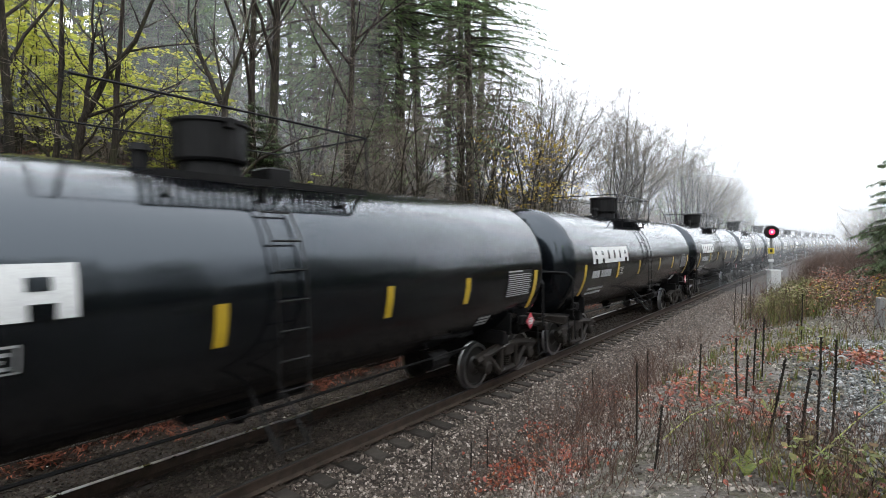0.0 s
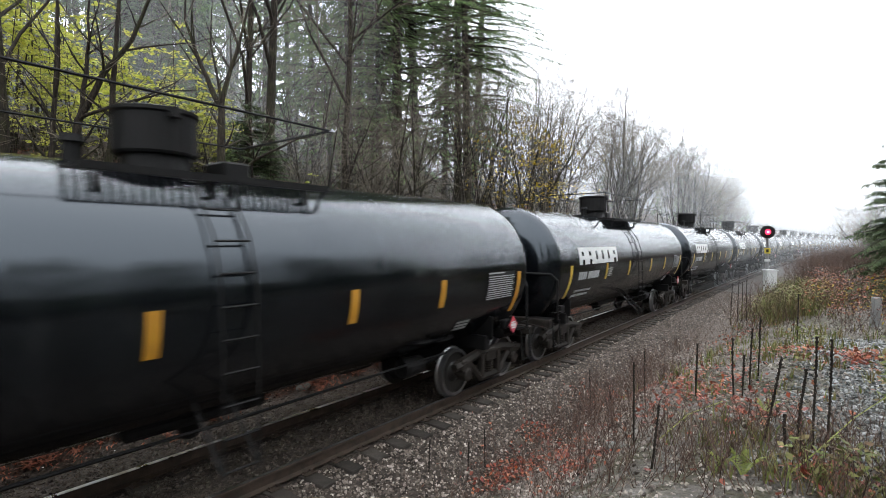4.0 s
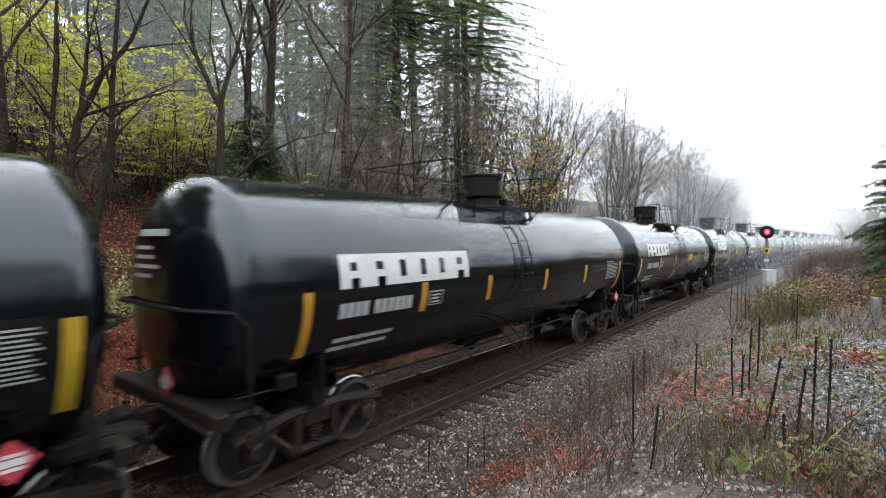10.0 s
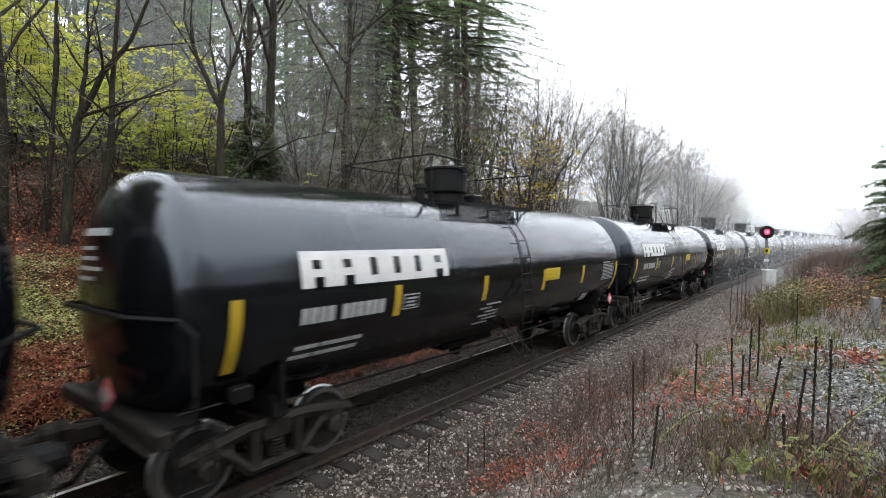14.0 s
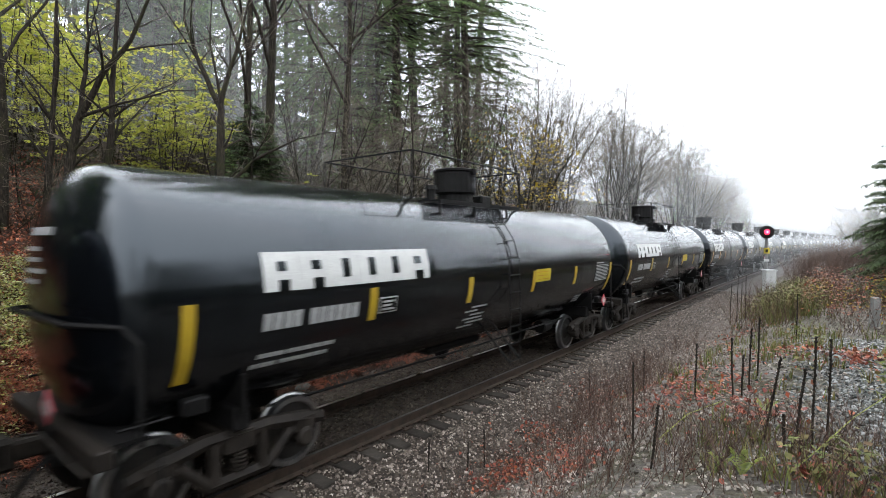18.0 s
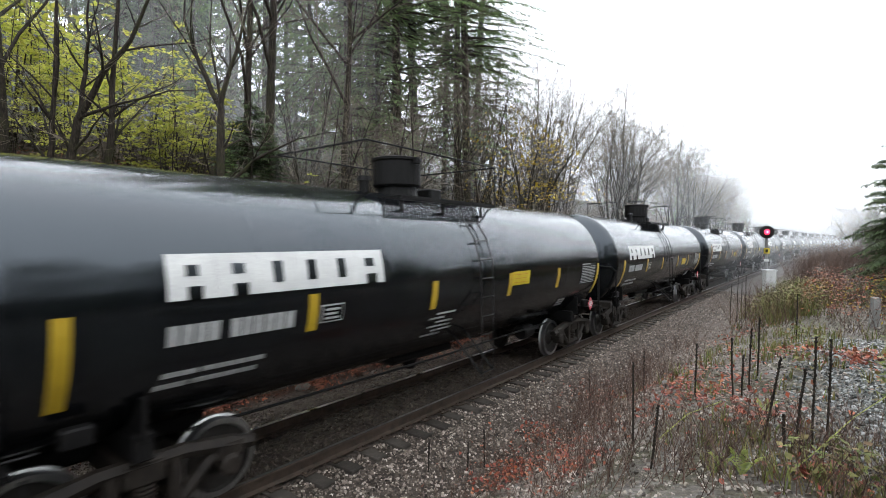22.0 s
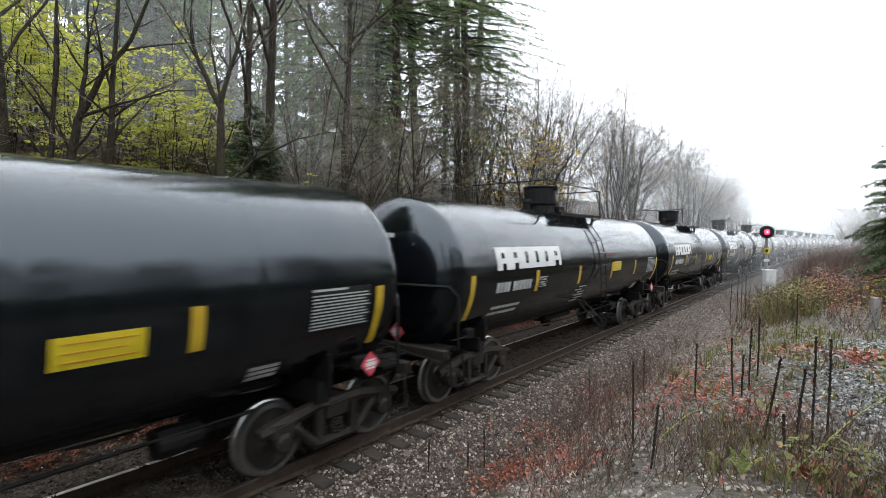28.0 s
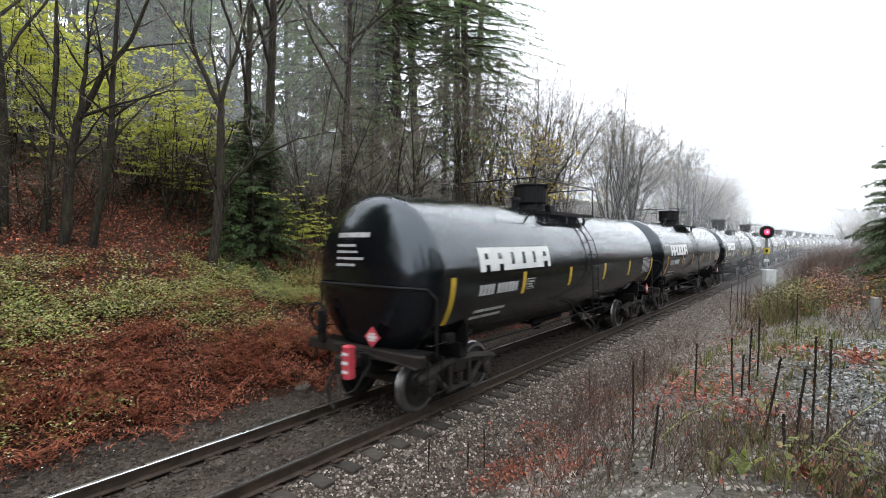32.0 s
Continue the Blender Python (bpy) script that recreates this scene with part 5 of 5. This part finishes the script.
def scatter_stones(name, count, area, size, material, label, seed, keep=None):
    r = np.random.RandomState(seed)
    base = np.array(STONE_V)
    heap = Heap()
    for _ in range(count):
        u, y = area(r)
        if keep is None:
            u, y = u * WIDE, y * DEEP
        elif not keep(u, y):
            continue
        x = u + xc(y)
        s = (0.45 + 1.1 * r.uniform() ** 2.2) * size
        a, b = r.uniform(0, 6.28), r.uniform(-1.5, 1.5)
        ca, sa, cb, sb = math.cos(a), math.sin(a), math.cos(b), math.sin(b)
        rot = np.array(((ca, -sa, 0), (sa, ca, 0), (0, 0, 1))) @ np.array(((1, 0, 0), (0, cb, -sb), (0, sb, cb)))
        v = (base * r.uniform(0.7, 1.3, (7, 3))) @ rot.T * s
        heap.add(v + np.array((x, y, gz(x, y) + s * 0.25)), STONE_F)
    tagged(new(name, heap.mesh(name, material)), label, "gravel", kind="stuff")


def clear_of_rail(u, y):
    on_tie = abs(u) < 1.34 and abs((y + 6.0 + 0.255) % 0.51 - 0.255) < 0.125
    return abs(abs(u) - 0.7525) > 0.12 and not (on_tie and abs(u) > 0.42 and math.sin(u * 91.7 + y * 53.1) < 0.6)


M_GRIT = island("verge_grit", ((0.0625, 0.049, 0.0402), (0.209, 0.176, 0.148), (0.376, 0.328, 0.283), (0.118, 0.094, 0.0778), (0.5, 0.455, 0.4), (0.0556, 0.0437, 0.0352)), 0.55)


def between(r):
    return r.uniform(-3.1, 1.1), -4 + 40 * r.uniform() ** 1.5


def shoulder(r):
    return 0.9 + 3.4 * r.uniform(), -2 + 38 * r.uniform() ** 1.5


scatter_stones("ballast", 42000, between, 0.024, M_STONE, "dark crushed ballast stones between the rails, train shade in their tone", 3, clear_of_rail)
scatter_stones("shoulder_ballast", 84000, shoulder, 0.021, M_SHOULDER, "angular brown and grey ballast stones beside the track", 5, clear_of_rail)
scatter_stones("verge_gravel", 42000, lambda r: (r.uniform(3.6, 9.5), -2 + 26 * r.uniform() ** 1.3), 0.018, M_GRIT, "brown and grey gravel on the verge", 4)
scatter_stones("broken_rock", 14000, lambda r: (r.normal(7.5, 0.5), r.uniform(5.2, 13.0)), 0.022, M_PALE, "blue-grey broken rock heaped on the verge", 6)


def scatter_leaves(name, count, area, size, material, label, seed, lift=0.02, stand_up=0.35):
    r = random.Random(seed)
    heap = Heap()
    for _ in range(count):
        u, y = area(r)
        u, y = u * WIDE, y * DEEP
        x = u + xc(y)
        c = Vector((x, y, gz(x, y) + lift * r.uniform(0.3, 1.6)))
        a = Vector((r.uniform(-1, 1), r.uniform(-1, 1), r.uniform(-stand_up, stand_up))).normalized()
        b = a.cross(Vector((r.uniform(-stand_up, stand_up), r.uniform(-stand_up, stand_up), 1))).normalized()
        s = size * r.uniform(0.6, 1.4)
        k = Vector((0, 0, s * 0.25))
        heap.add([c - a * s, c - b * s * 0.6, c + a * s * 0.3 - b * s * 0.75 + k, c + a * s + k * 0.5, c + a * s * 0.3 + b * s * 0.75 + k, c + b * s * 0.6],
                 [(0, 1, 2, 3), (0, 3, 4, 5)])
    tagged(new(name, heap.mesh(name, material)), label, "leaves", kind="stuff")


def bank(r):
    return -3.0 - 13 * r.random() ** 0.85, -3 + 48 * r.random() ** 1.6


scatter_leaves("fallen_leaves", 84000, bank, 0.037, M_LITTER, "wet rust-red fallen leaves covering the bank", 8, 0.06, 0.9)
# pale flecks strewn over the bank paint the glints of wet leaves
M_GLINT = island("pale_berries_and_leaves", ((0.55, 0.53, 0.46), (0.8, 0.8, 0.74), (0.42, 0.4, 0.25), (0.7, 0.66, 0.6)), 0.3, 0.2, 0.4)
scatter_leaves("pale_leaves", 5200, lambda r: (r.gauss(-5.6, 1.2), -3 + 24 * r.random() ** 1.3), 0.012, M_GLINT, "small pale flecks painted as wet leaf glints on the bank", 18, 0.28, 1.0)
PATCHES = ((2.94, 6.66, 0.28), (2.9, 7.2, 0.25), (2.7, 8.7, 0.3), (3.6, 7.5, 0.35), (4.1, 11.0, 0.4), (5.0, 8.6, 0.4), (5.6, 7.9, 0.4), (5.3, 8.2, 0.5), (5.13, 15.0, 0.6), (6.5, 10.0, 0.35), (7.3, 9.9, 0.3), (7.3, 9.8, 0.25), (6.9, 5.3, 0.25), (2.7, 11.7, 0.5), (6.9, 17.5, 1.2), (4.4, 6.2, 0.3), (6.2, 6.9, 0.3))


def patchy(r):
    u, y, k = PATCHES[r.randrange(len(PATCHES))]
    k *= 2.2 if r.random() < 0.35 else 0.95
    return r.gauss(u, k * 0.7), r.gauss(y, k)


scatter_leaves("verge_leaves", 3000, patchy, 0.032, M_STREWN, "rust-red maple leaves strewn on the gravel", 9, 0.05, 0.6)


def clumps(name, places, material, label, category, seed, make):
    r = random.Random(seed)
    heap = Heap()
    for u, y, size in places(r):
        u, y = u * WIDE, y * DEEP
        x = u + xc(y)
        make(heap, Vector((x, y, gz(x, y))), size, r)
    return tagged(new(name, heap.mesh(name, material)), label, category, kind="stuff")


def leafy(heap, c, size, r):
    """A low mound of small leaves."""
    if noise.noise((c.x * 0.95, c.y * 0.8, 4.0)) < -0.14:
        return
    for _ in range(int(125 * size)):
        d = Vector((r.gauss(0, 0.28), r.gauss(0, 0.28), 0)) * size
        p = c + d + Vector((0, 0, max(0.03, (0.55 - d.length * 0.6) * size * r.random() ** 0.4)))
        a = Vector((r.uniform(-1, 1), r.uniform(-1, 1), r.uniform(-0.5, 0.5))).normalized()
        b = a.cross(Vector((r.uniform(-0.5, 0.5), r.uniform(-0.5, 0.5), 1))).normalized()
        s = 0.019 * r.uniform(0.7, 1.4)
        heap.add([p - a * s, p - a * s * 0.5 - b * s * 0.8, p + a * s * 0.5 - b * s * 0.8, p + a * s, p + a * s * 0.5 + b * s * 0.8, p - a * s * 0.5 + b * s * 0.8], [(0, 1, 2, 3, 4, 5)])


def ferny(heap, c, size, r):
    """Dead brown fronds bending outwards."""
    if noise.noise((c.x * 1.1, c.y * 0.9, 9.0)) < -0.2:
        return
    for _ in range(int(14 * size)):
        a = r.uniform(0, 6.28)
        d = Vector((math.cos(a), math.sin(a), 0))
        s = Vector((-d.y, d.x, 0))
        ln = r.uniform(0.4, 0.9) * size
        arch = r.uniform(1.2, 2.0)
        for k in range(9):
            f = k / 8
            p = c + d * ln * f * 0.85 + Vector((0, 0, ln * (arch * f - arch * 0.85 * f * f) * 0.8 + 0.03))
            w = 0.075 * size * (1 - f * 0.7) * r.uniform(0.5, 1.3)
            for q in (-1, 1):
                e = p + s * q * w + d * 0.03 - Vector((0, 0, r.uniform(-0.03, 0.05)))
                heap.add([p - d * 0.004, p + d * 0.022, e + d * 0.01, e], [(0, 1, 2, 3)])


def blades(heap, c, size, r):
    """A tuft of grass."""
    for _ in range(int(26 * size)):
        a, ln = r.uniform(0, 6.28), r.uniform(0.18, 0.5) * size
        d = Vector((math.cos(a), math.sin(a), 0))
        o = c + Vector((r.gauss(0, 0.1), r.gauss(0, 0.1), 0)) * size
        s = Vector((-d.y, d.x, 0)) * 0.006
        m_ = o + d * ln * 0.25 + Vector((0, 0, ln * 0.7))
        e = o + d * ln * 0.6 + Vector((0, 0, ln))
        heap.add([o - s, o + s, m_ + s * 0.8, m_ - s * 0.8, e], [(0, 1, 2, 3), (3, 2, 4)])


def stems(heap, c, size, r):
    """Fine dry weed stems with side twigs."""
    for _ in range(int(7 * size)):
        o = c + Vector((r.gauss(0, 0.16), r.gauss(0, 0.16), 0))
        ln = r.uniform(0.35, 0.95) * size
        d = Vector((r.gauss(0, 0.42), r.gauss(0, 0.42), 1)).normalized()
        for k in range(9):
            f = 0.0 if k == 0 else r.uniform(0.3, 0.85)
            p = o + d * ln * f
            dd = d if k == 0 else (d + Vector((r.uniform(-1, 1), r.uniform(-1, 1), 0.1)) * 0.9).normalized()
            e = p + dd * ln * (1 if k == 0 else 0.3)
            s = Vector((0.0035, 0.0, 0)) if k == 0 else Vector((0.002, 0.001, 0))
            t_ = Vector((0, s.x, 0))
            heap.add([p - s, p + s, p + t_, e], [(0, 1, 3), (1, 2, 3), (2, 0, 3)])


def tall_leafy(heap, c, size, r):
    """A leafy herb with its leaves up a stem."""
    for k in range(int(26 * size)):
        f = r.random()
        p = c + Vector((r.gauss(0, 0.1), r.gauss(0, 0.1), 0.1 + 0.75 * f)) * size
        leaf_quads(heap, p, 1, 0.03, 0.04, r)


clumps("bank_ivy", lambda r: [(r.gauss(-6.6, 0.85), -2 + 27 * r.random() ** 1.2, r.uniform(0.5, 1.25)) for _ in range(1250)] + [(r.gauss(-3.9, 0.3), 0.5 + 3.2 * r.random(), 0.8) for _ in range(60)]
       + [(r.gauss(-4.3, 0.4), r.gauss(8.6, 0.8), 0.6) for _ in range(14)], M_IVY, "low green ivy and salal on the bank", "undergrowth", 12, leafy)
def brush(heap, c, size, r):
    """A tall dark thicket of leaves and stems."""
    for _ in range(int(60 * size)):
        p = c + Vector((r.gauss(0, 0.5), r.gauss(0, 0.5), abs(r.gauss(0.5, 0.4)))) * size
        leaf_quads(heap, p, 1, 0.03, 0.09, r)


M_BRUSH = island("hill_brush", ((0.03, 0.04, 0.02), (0.07, 0.075, 0.035), (0.1, 0.06, 0.035), (0.05, 0.06, 0.03), (0.12, 0.11, 0.05)), 0.6, 0.25)
clumps("hill_brush", lambda r: [(-9.5 - 10 * r.random(), -8 + 60 * r.random(), r.uniform(0.6, 1.3)) for _ in range(430)] + [(-9.0 - 4.5 * r.random(), 9 + 15 * r.random(), r.uniform(0.8, 1.5)) for _ in range(120)] + [(-35 - 25 * r.random(), -20 + 110 * r.random(), r.uniform(1.4, 2.8)) for _ in range(420)],
       M_BRUSH, "dull green and brown thicket on the hillside", "undergrowth", 22, brush)
clumps("far_verge_brush", lambda r: [(r.uniform(5.4, 12), r.uniform(26, 70), r.uniform(1.3, 2.2)) for _ in range(420)], M_DRY, "dull brown dry brush beyond the signal", "undergrowth", 23, stems)
clumps("bank_ferns", lambda r: [(r.gauss(-4.4, 0.8), -2 + 26 * r.random() ** 1.3, r.uniform(0.7, 1.6)) for _ in range(900)] + [(r.gauss(-6.6, 0.9), -2 + 26 * r.random() ** 1.3, r.uniform(0.6, 1.0)) for _ in range(260)], M_FERN, "dead rust-brown ferns on the bank", "undergrowth", 13, ferny)
clumps("verge_grass", lambda r: [(r.gauss(6.1, 0.4), r.uniform(15, 25), r.uniform(0.6, 1.2)) for _ in range(300)] + [(r.gauss(6.2, 0.9), r.uniform(9, 14), r.uniform(0.3, 0.6)) for _ in range(90)]
       + [(r.gauss(6.6, 0.7), r.uniform(4.6, 6.5), r.uniform(0.3, 0.55)) for _ in range(60)] + [(r.uniform(5.0, 7.6), r.uniform(7.5, 11), r.uniform(0.25, 0.45)) for _ in range(40)], M_GRASS, "olive and straw-coloured verge grass", "grass", 14, blades)
clumps("verge_herbs", lambda r: [(r.gauss(6.1, 0.4), r.uniform(15.5, 22), r.uniform(0.6, 0.95)) for _ in range(150)] + [(r.gauss(7.25, 0.3), r.uniform(4.9, 5.7), r.uniform(0.35, 0.5)) for _ in range(30)] + [(r.gauss(7.55, 0.1), r.uniform(7.2, 8.2), 0.8) for _ in range(12)] + [(r.gauss(7.95, 0.15), r.uniform(6.7, 7.4), 0.7) for _ in range(14)]
       + [(r.gauss(6.6, 0.15), r.uniform(8.3, 9.2), 0.7) for _ in range(5)], M_GRASS, "green leafy herbs on the verge", "herbs", 17, tall_leafy)
clumps("autumn_herbs", lambda r: [(r.uniform(6.4, 10.5), r.uniform(14, 26), r.uniform(0.7, 1.1)) for _ in range(170)], M_FERN, "rust-brown autumn herbs on the verge", "herbs", 18, tall_leafy)
clumps("yellow_herbs", lambda r: [(r.uniform(6.6, 9.5), r.uniform(14, 24), r.uniform(0.7, 1.0)) for _ in range(26)], M_GOLD, "herbs with yellowing leaves", "herbs", 19, tall_leafy)
clumps("verge_weeds", lambda r: [(r.gauss(a, 0.3), r.gauss(b, 0.5), r.uniform(0.5, 1.1)) for a, b in ((3.2, 10.2), (2.6, 8.8), (3.2, 14.2), (2.7, 11.5), (3.6, 12.5), (3.4, 17.0), (3.6, 8.6), (4.2, 7.4), (4.3, 9.6), (4.4, 10.6), (4.0, 9.0)) for _ in range(11)] + [(r.uniform(4.4, 7.6), r.uniform(4.2, 6.6), r.uniform(0.4, 0.75)) for _ in range(190)]
       + [(r.uniform(5, 9.5), r.uniform(13, 26), r.uniform(0.8, 1.4)) for _ in range(150)] + [(r.gauss(2.9, 0.3), r.uniform(5.5, 8.5), 0.7) for _ in range(30)], M_DRY,
       "fine dry reddish-brown weed stems", "weeds", 15, stems)


def dead_stalk(x, y, height, lean, seed):
    rng = random.Random(seed)
    st = tagged(new("dead_stalk"), "tall dead brown weed stalk with a seed spike", "weed stalk", "dead stalks on the verge")
    st.matrix_basis = pose(x, y, gz(x, y) - 0.03)
    pts = bend((0, 0, 0), (lean, rng.uniform(-0.05, 0.05), 1), height, 8, 0.03, 0.0, rng)
    part("stem", tb(pts, [0.011 - 0.0005 * i for i in range(9)], 6), M_SPIKE, st)
    bm = bmesh.new()
    for i in range(150):
        f = rng.uniform(0.3, 1.0)
        k = min(7, int(f * 8))
        p = pts[k].lerp(pts[k + 1], f * 8 - k)
        a = rng.uniform(0, 6.28)
        q = p + Vector((math.cos(a), math.sin(a), rng.uniform(0.2, 0.8))) * rng.uniform(0.01, 0.017)
        tube(bm, [p, q], [0.008, 0.004], 4)
    tagged(part("seed_spike", bm, M_SPIKE, st), kind="stuff")
    return st


STALKS = ((0.389, 5.7, 0.95, 0.0), (0.425, 4.7, 0.62, 0.12), (0.515, 6.7, 0.72, 0.02), (0.592, 6.4, 0.76, 0.0), (0.61, 6.3, 0.55, 0.02), (0.625, 6.5, 0.82, 0.02), (0.642, 6.9, 0.82, 0.04),
          (0.655, 4.9, 0.86, 0.12), (0.72, 4.7, 0.74, 0.08), (0.755, 4.6, 1.05, 0.04), (0.785, 4.6, 1.02, 0.02), (0.697, 4.7, 0.33, 0.0), (0.585, 16, 1.35, 0.0), (0.598, 16, 1.5, 0.03),
          (0.617, 14, 1.3, 0.0), (0.607, 15.5, 1.2, 0.02), (-0.03, 7.4, 0.5, 0.03), (0.085, 7.8, 0.6, 0.0), (0.05, 7.6, 0.45, 0.05), (0.3, 10.4, 0.9, 0.02), (0.72, 9.5, 0.9, 0.02), (0.41, 9.5, 0.8, 0.0))
for i, (px, d, h, ln) in enumerate(STALKS):
    x, y = view(px, d)
    dead_stalk(x, y, h, ln, 60 + i)


def loose_rock(px, d, size, seed, label="grey mossy rock lying on the verge"):
    x, y = view(px, d)
    ob = new("rock", mesh_from(rock_shape(random.Random(seed)), "rock", M_ROCK, True))
    ob.matrix_basis = pose(x, y, gz(x, y) + size * 0.2, 0, 0, seed * 37)
    ob.scale = (size,) * 3
    tagged(ob, label, "rock", "loose rocks")


loose_rock(0.355, 6.0, 0.11, 1)
loose_rock(0.305, 6.1, 0.09, 2)
loose_rock(0.46, 8.4, 0.09, 5)
loose_rock(0.8, 7.3, 0.1, 6)
loose_rock(-0.287, 11.75, 0.17, 3, "pale grey rock at the foot of the bank")
loose_rock(0.755, 30.0, 0.55, 4, "pale boulder in the far verge")


def marker_post(px, d):
    x, y = view(px, d)
    ob = tagged(new("marker_post"), "short pale concrete marker post", "post")
    ob.matrix_basis = pose(x, y, gz(x, y), 0, 3, 20)
    part("shaft", bx(-0.07, 0.07, -0.07, 0.07, -0.1, 0.62, 0.012), M_CONCRETE, ob)


marker_post(0.878, 10.7)


def green_fern(px, d, size, seed):
    rng = random.Random(seed)
    x, y = view(px, d)
    ob = tagged(new("fern"), "yellow-green sword fern on the verge", "fern", "ferns on the verge")
    ob.matrix_basis = pose(x, y, gz(x, y))
    for k in range(7):
        a = rng.uniform(0, 6.28)
        dd = Vector((math.cos(a), math.sin(a), 0))
        sd = Vector((-dd.y, dd.x, 0))
        heap, ln = Heap(), rng.uniform(0.7, 1.0) * size
        for i in range(22):
            f = i / 21
            p = dd * ln * f * 0.6 + Vector((0, 0, ln * (1.3 * f - 0.6 * f * f)))
            w = ln * 0.12 * math.sin(math.pi * min(1, f * 0.9 + 0.12)) + 0.005
            for q in (-1, 1):
                e = p + sd * q * w + dd * w * 0.35 - Vector((0, 0, w * 0.15))
                heap.add([p, p + dd * 0.022, e], [(0, 1, 2)])
        part("frond", heap.mesh("frond", M_FROND), None, ob)


M_FROND = island("fern_frond", ((0.2, 0.25, 0.04), (0.3, 0.33, 0.07), (0.15, 0.21, 0.04)), 0.5, 0.3)
green_fern(0.612, 4.1, 0.27, 3)
green_fern(0.66, 5.6, 0.25, 4)
green_fern(0.57, 4.4, 0.22, 5)


def bent_cane(points, seed):
    """A long bowed bramble cane; points are (across, depth, height over the ground)."""
    x, y = view(points[0][0], points[0][1])
    z = gz(x, y)
    ob = tagged(new("bramble_cane"), "long bowed yellow-green bramble cane", "cane", "canes on the verge")
    ob.matrix_basis = pose(x, y, z)
    line = []
    for px, d, h in points:
        a, b = view(px, d)
        line.append((a - x, b - y, gz(a, b) + h - z))
    part("cane", tb(line, [0.006 - 0.001 * i for i in range(len(line))], 6), M_CANE, ob)


M_CANE = surface("green_cane", (0.22, 0.26, 0.05), (0.4, 0.42, 0.12), 0.5, 8, 60)
bent_cane(((0.7, 4.0, 0.0), (0.77, 4.15, 0.2), (0.84, 4.3, 0.42), (0.92, 4.4, 0.6)), 1)
bent_cane(((0.44, 5.4, 0.0), (0.5, 5.6, 0.12), (0.57, 5.9, 0.1)), 2)


# ================= what moves =================
def motions():
    steps = [-0.5] + [i * 1.0 for i in range(0, 33)] + [32.5]
    for k, car in enumerate(train):
        walk(car, [(t, car_pose(car_place(k, t))) for t in steps])
    walk(lorry, [(t, lorry_pose(t)) for t in steps])
    for w in lorry.children:
        if w.name.startswith("axle"):
            x0, y0, z0 = w.location
            walk(w, [(-0.5 + i / 30, pose(x0, y0, z0, math.degrees(20.3 * i / 30 / 0.48) % 360)) for i in range(991)])
    # wheels roll with the car; alike axles share their keys
    shared = {}
    rows = 33 * 30 + 1
    for car in train:
        for w in car.children:
            if not w.name.startswith("wheelset"):
                continue
            y = round(w.location.y, 2)
            if y not in shared:
                x0, y0, z0 = w.location
                walk(w, [(-0.5 + i / 30, pose(x0, y0, z0, -math.degrees(SPEED * i / 30 / 0.457) % 360)) for i in range(rows)])
                shared[y] = (w.animation_data.action, w.animation_data.action_slot)
            else:
                w.rotation_mode = "QUATERNION"
                w.animation_data_create()
                w.animation_data.action, w.animation_data.action_slot = shared[y]


motions()
